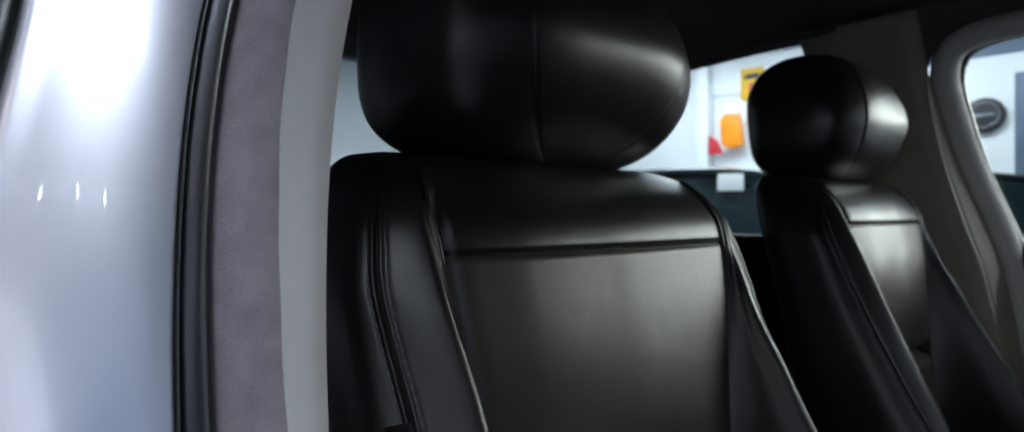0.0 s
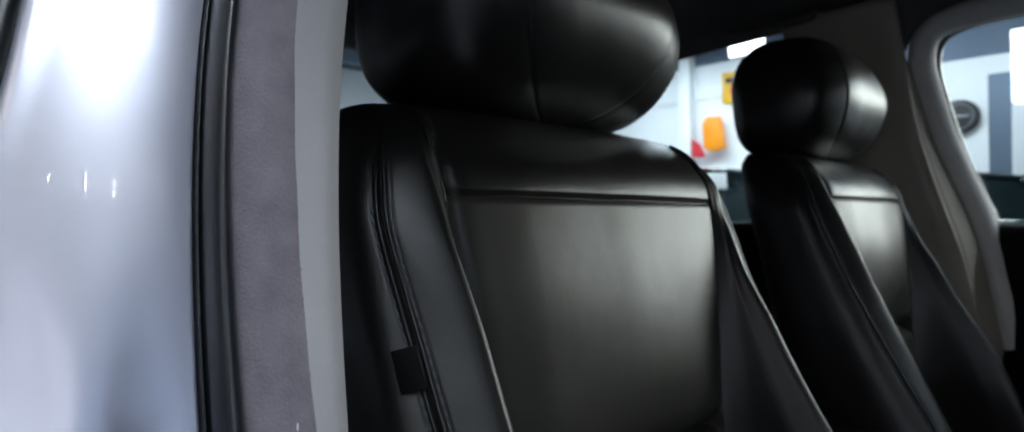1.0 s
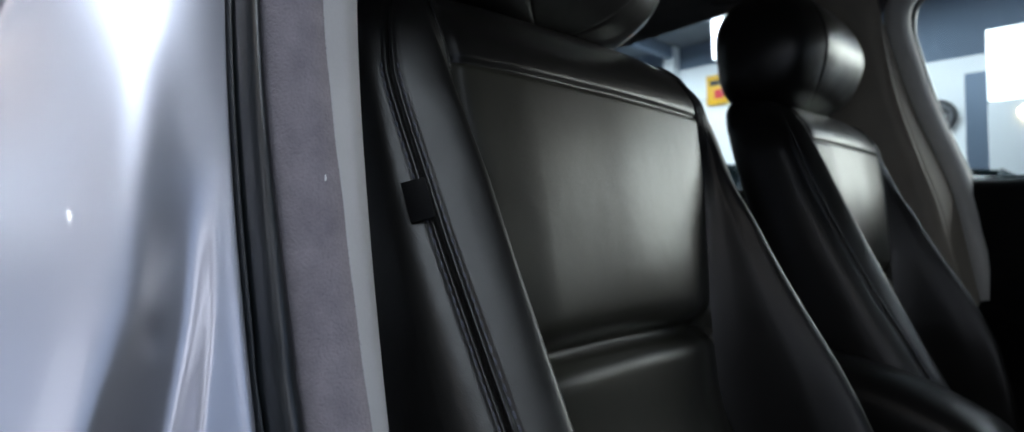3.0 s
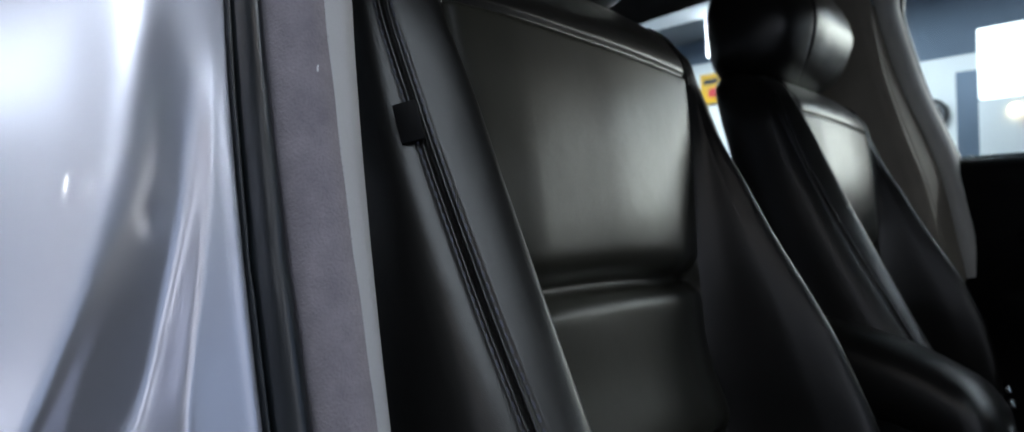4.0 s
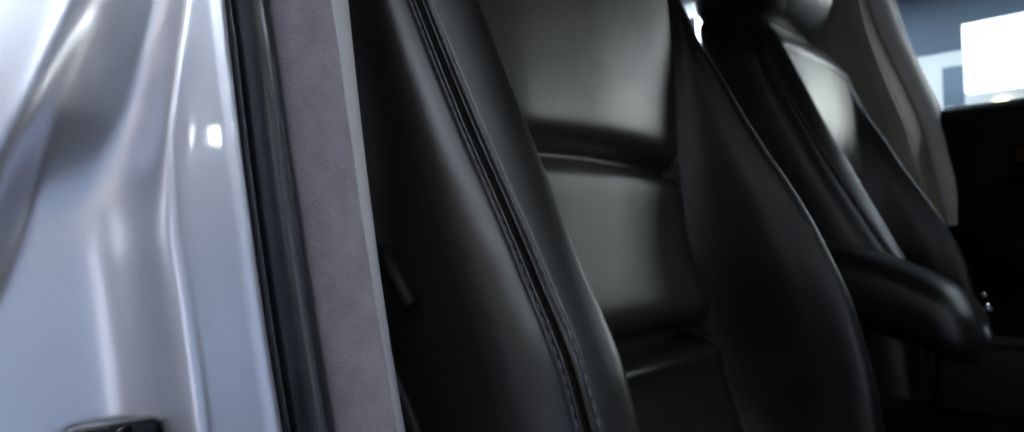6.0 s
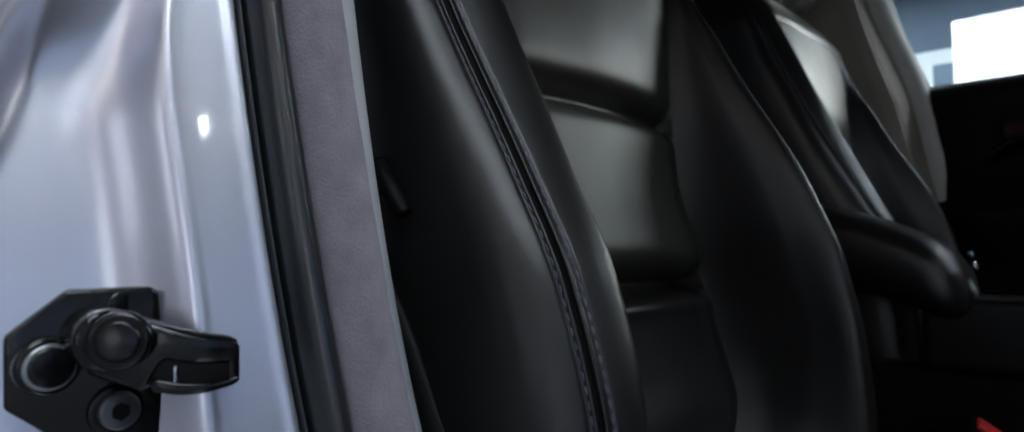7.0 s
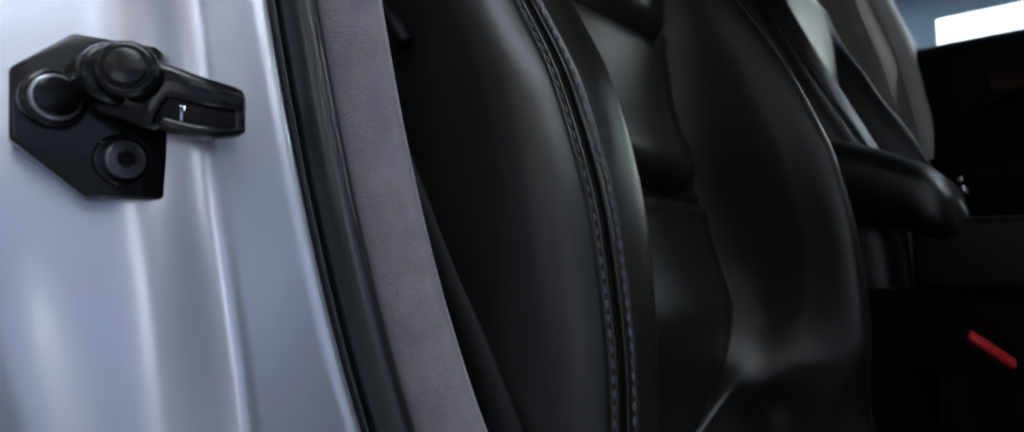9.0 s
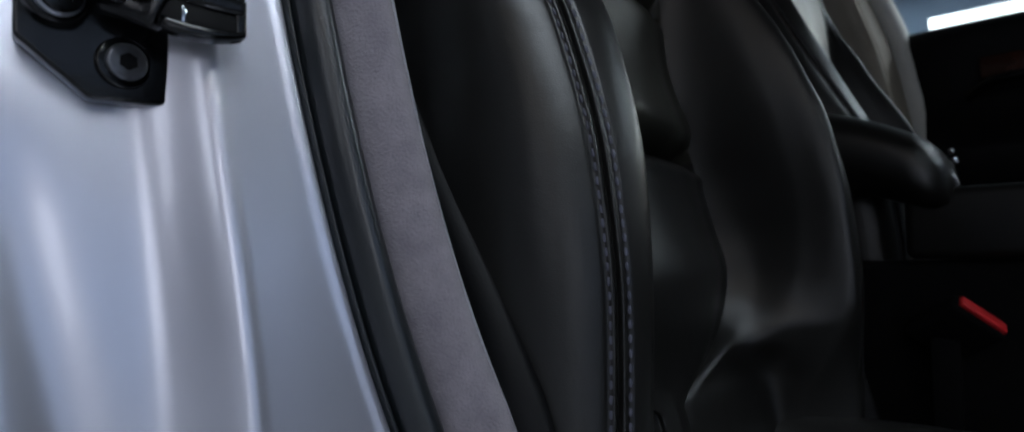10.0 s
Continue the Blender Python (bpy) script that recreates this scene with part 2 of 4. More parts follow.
def disc(at, axis, radius, depth, bevel=0.0, sides=28, radius2=None):
    """A round boss whose axis points along axis."""
    bm = bmesh.new()
    bmesh.ops.create_cone(bm, cap_ends=True, segments=sides, radius1=radius, radius2=radius if radius2 is None else radius2, depth=depth)
    if bevel:
        rims = [e for e in bm.edges if all(abs(abs(v.co.z) - depth / 2) < 1e-6 for v in e.verts)]
        bmesh.ops.bevel(bm, geom=rims, offset=bevel, segments=3, affect="EDGES", profile=0.5)
    m = Vector(axis).to_track_quat("Z", "Y").to_matrix().to_4x4()
    bmesh.ops.transform(bm, matrix=Matrix.Translation(at) @ m, verts=bm.verts)
    return bm


def plate(outline, thick, bevel=0.0):
    """A solid plate: outline in the X-Z plane at y 0, its depth along +Y."""
    bm = bmesh.new()
    low = [bm.verts.new((x, 0, z)) for x, z in outline]
    f = bm.faces.new(low)
    out = bmesh.ops.extrude_face_region(bm, geom=[f])
    bmesh.ops.translate(bm, verts=[v for v in out["geom"] if isinstance(v, bmesh.types.BMVert)], vec=(0, thick, 0))
    bmesh.ops.recalc_face_normals(bm, faces=bm.faces)
    if bevel:
        bmesh.ops.bevel(bm, geom=bm.edges[:], offset=bevel, segments=3, affect="EDGES", profile=0.5)
    return bm


def put(bm, m):
    bmesh.ops.transform(bm, matrix=m, verts=bm.verts)
    return bm


# ---------------------------------------------------------------- the showroom


def room_slab(name, size, at, mat, kind="structure"):
    return tagged(part(name, box(size, at), mat, smooth=False), kind=kind)


WX0, WX1, WY0, WY1 = -5.2, 8.0, -7.0, 9.0
room_slab("floor", (WX1 - WX0, WY1 - WY0, 0.1), ((WX0 + WX1) / 2, (WY0 + WY1) / 2, FLOOR - 0.05), TILE)
room_slab("ceiling", (WX1 - WX0, WY1 - WY0, 0.1), ((WX0 + WX1) / 2, (WY0 + WY1) / 2, CEIL + 0.05), CEILING)
SPLIT = 2.82
# unseen west and south walls darkened, to shape reflections in paint and leather
for nm, size, x, y in (("wall_west", (0.2, WY1 - WY0 + 0.4), WX0 - 0.1, (WY0 + WY1) / 2), ("wall_east", (0.2, WY1 - WY0 + 0.4), WX1 + 0.1, (WY0 + WY1) / 2),
                       ("wall_south", (WX1 - WX0, 0.2), (WX0 + WX1) / 2, WY0 - 0.1), ("wall_north", (WX1 - WX0, 0.2), (WX0 + WX1) / 2, WY1 + 0.1)):
    room_slab(nm, (*size, SPLIT - FLOOR), (x, y, (SPLIT + FLOOR) / 2), WALLDARK if nm == "wall_west" else WALLGREY if nm == "wall_south" else WALLWHITE)
    room_slab(nm + "_upper", (*size, CEIL - SPLIT), (x, y, (SPLIT + CEIL) / 2), WALLWHITE if nm == "wall_north" else WALLGREY)
for y in (4.62, -1.9):
    room_slab("column", (0.16, 0.16, CEIL - FLOOR), (WX1 - 0.09, y, (CEIL + FLOOR) / 2), WALLWHITE)
room_slab("wall_panel", (0.03, 6.4, 0.46), (WX1 - 0.012, 5.8, SPLIT + 0.23), WALLWHITE)
room_slab("partition", (0.08, 0.20, 1.75), (7.2, 1.03, 1.60), WALLGREY)
for k in range(9):
    room_slab("ceiling_beam", (WX1 - WX0, 0.09, 0.16), ((WX0 + WX1) / 2, WY0 + 1.1 + 1.75 * k, CEIL - 0.085), WALLGREY)

for x, y, sx, sy, z in LAMPS:
    lum = thing("ceiling_luminaire", (x, y, z), "long white rectangular luminaire hanging under the dark ceiling", "lamp", "showroom luminaires")
    part("housing", box((sx + 0.06, sy + 0.06, 0.07), (x, y, z + 0.032), 0.008), WALLWHITE, lum)
    for a in (-0.4, 0.4):
        part("hanger", box((0.012, 0.012, CEIL - z - 0.06), (x, y + a * sy, (CEIL + z + 0.06) / 2)), STEEL, lum)

# lit white display box with its brighter top, in front of the far wall
box_sign = thing("display_box", (6.9, 0.2, FLOOR), "tall white lit display box standing on the showroom floor", "display")
part("lit_panel", box((0.10, 1.34, 0.62), (6.90, 0.25, 2.46), 0.01), PANEL, box_sign, "bright white lit upper panel")
part("lower_panel", box((0.10, 1.34, 2.02), (6.90, 0.25, FLOOR + 1.02), 0.01), WALLWHITE, box_sign, "white lower panel")
part("spot", disc((6.83, 0.66, 2.02), (-1, 0, 0), 0.05, 0.02, 0.004), WARMSPOT, box_sign, "small warm spot lamp")

hang = thing("light_box", (6.85, 3.26, 3.25), "small bright white light box hanging from the ceiling", "lamp")
part("lit_face", box((0.06, 0.40, 0.46), (6.85, 3.26, 3.24), 0.01), PANEL, hang)
part("hanger", box((0.02, 0.02, CEIL - 3.46), (6.85, 3.26, (CEIL + 3.46) / 2)), STEEL, hang)

# round dark emblem sign and posters on the far wall
emb = thing("round_sign", (7.98, 1.50, 2.22), "round dark sign with a pale ring on the white wall", "sign")
part("disc", disc((7.97, 1.50, 2.22), (-1, 0, 0), 0.18, 0.05, 0.008, 48), DARKPRINT, emb)
ring = [Vector((7.94, 1.50 + 0.125 * math.cos(k * math.pi / 24), 2.22 + 0.125 * math.sin(k * math.pi / 24))) for k in range(49)]
tube("ring", ring, 0.008, STEEL, emb, "pale ring", 6, up=(1, 0, 0))
part("bar", box((0.014, 0.20, 0.03), (7.94, 1.50, 2.22), 0.003), STEEL, emb)

poster = thing("poster", (7.98, 3.97, 2.92), "yellow poster with dark blocks on the white wall", "poster")
part("sheet", box((0.02, 0.30, 0.40), (7.955, 3.97, 2.92), 0.003), YELLOW, poster)
part("print", box((0.006, 0.20, 0.07), (7.943, 3.97, 3.01)), DARKPRINT, poster)
part("print", box((0.006, 0.13, 0.12), (7.943, 3.94, 2.86)), REDPRINT, poster)

banner = thing("wall_banner", (7.9, 4.25, 2.3), "orange rounded sign with a red lower corner on the wall", "sign")
part("board", put(plate([(-0.16, -0.20), (0.02, -0.24), (0.15, -0.18), (0.17, 0.16), (0.10, 0.24), (-0.10, 0.22)], 0.05, 0.015), Matrix.Translation((7.9, 4.20, 2.32)) @ pose(0, 0, 0, 0, 0, 90)), ORANGE, banner)
part("corner", put(plate([(-0.10, -0.16), (0.10, -0.16), (0.10, 0.10), (-0.02, 0.02)], 0.05, 0.012), Matrix.Translation((7.84, 4.40, 2.18)) @ pose(0, 0, 0, 0, 0, 90)), REDPRINT, banner)


def parked_car(at, turn, paint, label):
    """A distant parked car: body with raised cabin, glass, wheels, lamps."""
    car = thing("parked_car", at, label, "car", "cars in the showroom")
    m = Matrix.Translation(at) @ pose(0, 0, 0, 0, 0, turn)
    stations = [(-2.1, 0.35, 0.62, 0.70), (-2.0, 0.25, 0.78, 0.80), (-1.1, 0.2, 0.92, 0.86), (-0.2, 0.2, 0.97, 0.87), (0.9, 0.2, 0.98, 0.87), (1.8, 0.24, 0.95, 0.84), (2.1, 0.35, 0.80, 0.74)]
    rows = []
    for x, lo, hi, w in stations:
        rows.append([m @ Vector((x, w * a, lo + (hi - lo) * b)) for a, b in ((-0.9, 0), (-1, 0.3), (-1, 0.75), (-0.9, 0.96), (0, 1.0), (0.9, 0.96), (1, 0.75), (1, 0.3), (0.9, 0))])
    v, f = sheet(rows, close_u=True)
    n = len(v)
    f += [tuple(range(9))[::-1], tuple(range(n - 9, n))]
    as_object("body", v, f, paint, car)
    cab = [(-0.75, 0.95, 0.78, 0.0), (-0.1, 1.36, 0.66, 0.0), (0.3, 1.42, 0.63, 0.0), (1.0, 1.40, 0.62, 0.0), (1.85, 0.98, 0.74, 0.0)]
    rows = [[m @ Vector((x, -w - 0.05 * (1.42 - z), 0.93)), m @ Vector((x, -w, z - 0.04)), m @ Vector((x, -w * 0.8, z)), m @ Vector((x, w * 0.8, z)), m @ Vector((x, w, z - 0.04)), m @ Vector((x, w + 0.05 * (1.42 - z), 0.93))] for x, z, w, _ in cab]
    v, f = sheet(rows)
    as_object("greenhouse", v, f, DARKGLASS, car, "dark window glass")
    rows = [[m @ Vector((x, w * a, z + 0.012 - 0.03 * a * a)) for a in (-0.98, -0.6, 0, 0.6, 0.98)] for x, z, w, _ in cab[1:4]]
    v, f = sheet(rows)
    roof = as_object("roof", v, f, DARKGLASS, car, "dark roof")
    sol = roof.modifiers.new("thickness", "SOLIDIFY")
    sol.thickness = 0.03
    for s in (-1, 1):
        for a, b in ((0, 1), (3, 4), (2, 2)):
            x0, z0, w0, _ = cab[a]
            x1, z1, w1, _ = cab[b]
            if a == b:
                p, q = Vector((x0, s * (w0 + 0.03), 0.95)), Vector((x0, s * (w0 + 0.005), z0 - 0.02))
            else:
                p, q = Vector((x0, s * (w0 + 0.005), z0)), Vector((x1, s * (w1 + 0.005), z1))
            tube("pillar", [m @ p, m @ q], 0.035, paint, car)
        part("head_lamp", put(box((0.12, 0.30, 0.10), (-2.03, s * 0.56, 0.70), 0.03), m), CHROME, car, "bright head lamp")
        part("mirror", put(box((0.10, 0.16, 0.11), (-0.62, s * 0.95, 1.02), 0.03), m), paint, car)
        for x in (-1.35, 1.35):
            wheel = part("wheel", put(disc((x, s * 0.78, 0.31), (0, 1, 0), 0.31, 0.2, 0.03, 32), m), RUBBER, car, "black tyre")
            part("rim", put(disc((x, s * 0.86, 0.31), (0, 1, 0), 0.20, 0.06, 0.01, 24), m), STEEL, wheel)
    part("price_card", put(box((0.22, 0.16, 0.006), (0, 0, 0), 0.002), m @ Matrix.Translation((-0.245, -0.36, 1.318)) @ pose(0, 0, 0, 0, -32, 0)), WALLWHITE, car, "white price card on the windscreen")
    return car


parked_car((3.9, 2.5, FLOOR), 28, WHITECAR, "white parked car with dark windows on the showroom floor")
parked_car((6.6, 0.9, FLOOR), 95, DARKGLASS, "dark parked car standing before the white wall")

# frames round the added, unseen window lights
for nm, at, turn, wide, high in (("window_1", (7.96, -3.3, 2.4), 90, 5.0, 2.2), ("window_2", (5.75, -6.96, 1.75), 0, 3.7, 2.2), ("window_3", (-1.7, -6.96, 1.42), 0, 6.6, 2.46), ("window_4", (-5.16, -1.2, 2.05), 90, 1.1, 1.5), ("window_5", (-5.16, -5.2, 1.45), 90, 2.8, 2.4)):
    win = thing(nm, at, "added unseen window with grey metal frames", "window", kind="structure")
    m = Matrix.Translation(at) @ pose(0, 0, 0, 0, 0, turn)
    for z in (-high / 2 - 0.04, high / 2 + 0.04):
        part("window_frame", put(box((wide + 0.12, 0.08, 0.08), (0, 0, z), 0.006), m), STEEL, win)
    for k in range(5):
        part("mullion", put(box((0.06, 0.10, high), (wide * (k / 4 - 0.5), 0, 0), 0.006), m), STEEL, win)

# small round downlights in the ceiling
SPOT = glowing("downlight_glow", (0.95, 0.98, 1.0), 240.0)
for x, y in ((2.4, -6.4), (0.9, -3.9), (5.3, 3.3), (6.4, 2.4)):
    spot = thing("downlight", (x, y, CEIL), "small round white downlight set in the ceiling", "lamp", "showroom downlights")
    part("bezel", disc((x, y, CEIL - 0.012), (0, 0, 1), 0.085, 0.03, 0.006, 28), WALLWHITE, spot)
    part("glow", disc((x, y, CEIL - 0.029), (0, 0, 1), 0.030, 0.006, 0, 24), SPOT, spot)

# slim light lines under the ceiling, added for paint streaks, fanning from the car
LINE = glowing("streak_line_glow", (0.95, 0.98, 1.0), 90.0)
for az, far, long in ((-92, 6.0, 0.6), (-99, 6.4, 0.5), (-108, 6.2, 0.6), (-117, 6.0, 0.5), (-128, 6.0, 0.6), (-140, 5.6, 0.5)):
    d = Vector((math.cos(radians(az)), math.sin(radians(az)), 0))
    at = Vector((0.03, 0.28, CEIL - 0.05)) + d * far
    line = thing("streak_line", at, "slim white light line added out of view under the dark ceiling", "lamp", "showroom light lines")
    m = Matrix.Translation(at) @ pose(0, 0, 0, 0, 0, az)
    part("housing", put(box((long + 0.04, 0.09, 0.05), (0, 0, 0.024), 0.006), m), WALLWHITE, line)
    part("diffuser", put(box((long, 0.05, 0.012), (0, 0, -0.006), 0.003), m), LINE, line)

# ---------------------------------------------------------------- the silver car: near pillar
car = thing("silver_car", (0.78, 0.6, FLOOR), "silver car with its front passenger door standing open", "car")


def poly(c):
    """Quartic in height above 0.9, straight outside the stretch it was set for."""
    c = np.poly1d(c)
    d = c.deriv()

    def at(z):
        h = min(0.40, max(-0.30, z - 0.9))
        return float(c(h) + d(h) * (z - 0.9 - h))

    return at


XA = poly([0.9711, -0.1639, 0.1585, -0.0648, 0.0844])
XS = poly([1.4981, -0.1952, 0.0832, -0.0799, 0.1033])
XT = poly([1.6724, -0.4230, 0.1093, -0.0671, 0.1223])
XR = poly([1.4782, -0.4423, 0.1928, -0.0387, 0.1381])


def lean(z):
    return 0.15 * (z - 0.77)


YA, YS, YT, YR = 0.236, 0.219, 0.204, 0.218
XRIDGE = curve([0.40, 0.61, 0.664, 0.703, 0.75, 0.793, 0.845, 0.892, 0.917, 0.945, 0.98, 1.016, 1.047, 1.2, 1.45], [0.075, 0.0708, 0.0675, 0.0642, 0.0605, 0.0587, 0.0548, 0.0508, 0.0505, 0.0538, 0.0592, 0.0640, 0.0662, 0.0760, 0.088])
XDIAG = curve([0.60, 0.80, 0.892, 0.917, 0.945, 0.974, 1.01, 1.045, 1.09, 1.16, 1.28, 1.45], [-0.045, -0.026, -0.0005, 0.0064, 0.0155, 0.0248, 0.0330, 0.0385, 0.0440, 0.0490, 0.0560, 0.066])
XARC = curve([0.90, 1.05, 1.10, 1.125, 1.168, 1.21, 1.25, 1.29, 1.40], [-0.06, -0.03, -0.010, 0.003, 0.020, 0.031, 0.039, 0.047, 0.060])


DEPTH = curve([0.50, 0.77, 0.90, 0.95], [0.026, 0.0205, 0.0198, 0.0198])          # striker platform
HOLLOW = curve([0.90, 0.93, 0.98, 1.03, 1.06, 1.20], [0.0090, 0.0070, 0.0030, 0.0, 0.0, 0.0])


def flat_face(x, z):
    """The plain sheet: slanting outwards low down, square to the car higher up but for its inner edge."""
    up = step(1.03, 1.15, z)
    a = XA(z)
    return YA + lean(z) + 0.22 * (1 - up) * (a - x) + up * (0.08 * (a - x) + 3.4 * max(0.0, a - x) ** 2)


def soft(x, k):
    """A ramp that starts gently: 0 below 0, then x."""
    return 0.0 if x <= 0 else (x * x / (2 * k) if x < k else x - k / 2)


def shut_face(x, z):
    """Depth of the pressed steel shut face: flange, striker platform, hollow above it, outer bulge."""
    r, a, d = XRIDGE(z), XA(z), XDIAG(z)
    y = flat_face(x, z)
    low = 1 - step(0.875, 0.935, z)                     # striker platform zone
    high = step(0.87, 0.94, z)
    t = min(1.0, max(0.0, (x - r + 0.034 - 0.024 * high) / (0.040 - 0.025 * high)))
    inside = 1 - step(0, 1, t ** 1.6)                   # slow rise that steepens towards the ridge
    right = step(d - 0.012 + 0.006 * high, d + 0.016 - 0.008 * high, x)
    mix = step(0.885, 0.932, z)
    slant = 0.30 * soft(x - d, 0.010) * (1 - step(1.02, 1.09, z))
    y += ((1 - mix) * DEPTH(z) + mix * (HOLLOW(z) + slant)) * inside * right
    # outer face falls away past the broad diagonal ridge, and once more past the arc beside the gap
    y -= 0.0030 * (1 - low) * (1 - step(1.06, 1.16, z)) * math.exp(-((x - d + 0.002) / 0.012) ** 2)
    y += 0.13 * (1 - low) * (1 - step(1.08, 1.18, z)) * soft(d - 0.006 - x, 0.014)
    y -= 0.16 * soft(XARC(z) - x, 0.004)
    y += 1.6 * soft(XARC(z) - 0.0095 - x, 0.004)
    y += 0.60 * low * soft(0.002 - x, 0.012)
    # rolled flange edge beside the rubber, crest of the ridge, hem line on the flange
    y -= 0.0010 * math.exp(-((x - a + 0.0022) / 0.0022) ** 2) * (1 - step(1.0, 1.08, z))
    y -= 0.0010 * math.exp(-((x - r - 0.001) / 0.0060) ** 2) * (1 - step(0.92, 1.0, z))
    y += 0.00012 * math.exp(-((x - r - 0.008 - 0.01 * (0.8 - z)) / 0.0008) ** 2) * (1 - step(0.96, 1.0, z))
    # flute at the outer side of the platform, and one inside the ridge
    y += 0.0042 * low * math.exp(-((x - 0.006 - 0.19 * (0.69 - z)) / 0.013) ** 2) * (1 - step(0.69, 0.75, z))
    y += 0.0006 * low * math.exp(-((x - r + 0.014) / 0.008) ** 2) * (1 - step(0.71, 0.75, z))
    # small dimple in the hollow
    y += 0.0014 * math.exp(-((x - 0.046) ** 2 + (z - 1.005) ** 2) / 0.00002)
    return y


xs = [-0.075 + 0.075 * i / 26 for i in range(26)]
rows = []
for j in range(181):
    z = 0.38 + 1.12 * j / 180
    a = XA(z)
    line = [(x, shut_face(x, z), z) for x in xs] + [(a * i / 74, shut_face(a * i / 74, z), z) for i in range(75)]
    line += [(a + 0.0015, shut_face(a, z) + 0.004, z), (a + 0.001, shut_face(a, z) + 0.03, z)]
    rows.append(line)
v, f = sheet(rows)
pillar = as_object("centre_pillar", v, f, PAINT, car, "pressed silver-painted door pillar with rolled edges")

# black rubber seal: lip beside the paint and a rounded bulb
rows = []
for j in range(141):
    z = 0.40 + 1.10 * j / 140
    a, s, y0 = XA(z), XS(z), YA - 0.001 + lean(z)
    w = s - a
    prof = [(0.000, 0.012), (0.03, 0.004), (0.06, -0.0005), (0.10, -0.001), (0.14, 0.0040), (0.18, 0.0062)]
    prof += [(0.57 - 0.39 * math.cos(q), 0.0062 + 0.0165 * (0.10 * (1 - math.cos(q)) / 2 - math.sin(q) ** 0.8)) for q in np.linspace(0.12, 2.75, 26)] + [(0.96, 0.001), (1.0, 0.014)]
    dent = 0.0015 * math.exp(-((z - 0.985) / 0.01) ** 2)
    rows.append([(a + w * u + 0.0006, y0 + d + dent - 0.010 * u, z) for u, d in prof])
v, f = sheet(rows)
as_object("door_seal", v, f, RUBBER, car, "black rubber door seal")

# grained pillar trim and the paler strip beside it
rows, rows2 = [], []
for j in range(181):
    z = 0.40 + 1.10 * j / 180
    s, t, r = XS(z), XT(z), XR(z)
    ys, yt, yr = YS + 0.010 + lean(z), YT + lean(z), YR + lean(z)
    wob = 0.0004 * math.sin(90 * z) * math.sin(37 * z)
    rows.append([(s - 0.001, ys + 0.012, z), (s, ys - 0.004, z), (s + 0.15 * (t - s), ys - 0.012, z), (s + 0.5 * (t - s), yt - 0.001, z), (s + 0.85 * (t - s), yt - 0.001, z), (t + wob, yt, z)])
    e = max(r, t + 0.0012)
    rows2.append([(t + wob, yt + 0.0004, z), (t + 0.5 * (e - t), (yt + yr) / 2 - 0.001, z), (e, yr, z), (e + 0.0006, yr + 0.004, z), (e - 0.002, yr + 0.05, z), (e - 0.02, yr + 0.07, z)])
v, f = sheet(rows)
as_object("pillar_trim", v, f, FLOCK, car, "dark grey grained pillar trim")
v, f = sheet(rows2)
as_object("trim_edge", v, f, GREY, car, "paler grey edge strip of the pillar trim")
fuzz_v, fuzz_f = [], []
rng = random.Random(5)
for k in range(2600):
    z = rng.uniform(0.48, 1.36)
    near = rng.random() < 0.72
    x = XS(z) + 0.0002 if near else XT(z) - 0.0004
    y = (YS + 0.006 if near else YT) + lean(z)
    long, w = rng.uniform(0.0006, 0.0022) * (1.0 if near else 0.45), rng.uniform(0.00012, 0.00025)
    b = Vector((x, y, z))
    tip = b + Vector(((-1 if near else 1) * long * rng.uniform(0.3, 1.0), -long * rng.uniform(0.2, 0.9), long * rng.uniform(-0.8, 0.8)))
    n = len(fuzz_v)
    fuzz_v += [b + Vector((0, 0, -w)), b + Vector((0, 0, w)), b + Vector((0, 0.0004, 0)), tip]
    fuzz_f += [(n, n + 1, n + 3), (n + 1, n + 2, n + 3), (n + 2, n, n + 3)]
as_object("trim_fuzz", fuzz_v, fuzz_f, FLOCK, car, "short felt fibres along the trim's edges", smooth=False, kind="stuff")
part("lint", box((0.0004, 0.0005, 0.0028), (0.1035, 0.2445, 1.072)), WALLWHITE, car, "white speck of lint")

# weatherstrip and frame of the rear door beyond the gap
gap = [(x - 0.017, flat_face(x, z) + 0.012, z) for z, x in ((z, XARC(z)) for z in (1.00, 1.06, 1.11, 1.147, 1.17, 1.21, 1.25, 1.29, 1.35, 1.45))]
tube("gap_seal", smooth_path(gap, 40), 0.0065, RUBBER, car, "black rubber strip of the rear door", up=(0, 1, 0))
frame_path = [(p[0] - 0.022, p[1] + 0.004, p[2]) for p in gap]
tube("rear_door_frame", smooth_path(frame_path, 40), 0.016, PAINT, car, "silver window frame of the rear door", 14, up=(0, 1, 0))
rows = [[(-0.075 - 0.02 * math.sin(math.pi * (z - 0.3)), y, z) for y in np.linspace(0.30, 1.25, 8)] for z in np.linspace(0.32, 1.12, 10)]
v, f = sheet(rows)
o = as_object("rear_door", v, f, PAINT, car, "silver rear door skin")
o.modifiers.new("thickness", "SOLIDIFY").thickness = 0.02

# ---------------------------------------------------------------- door striker


PLATE_Y = 0.262
SLANT = Matrix.Translation((0.0285, PLATE_Y, 0)) @ pose(0, 0, 0, 0, 0, -10) @ Matrix.Translation((-0.0285, -PLATE_Y, 0))


def on_face(x, z, out=0.0):
    return Vector((x, PLATE_Y - out, z))


AX = (0, -1, 0)
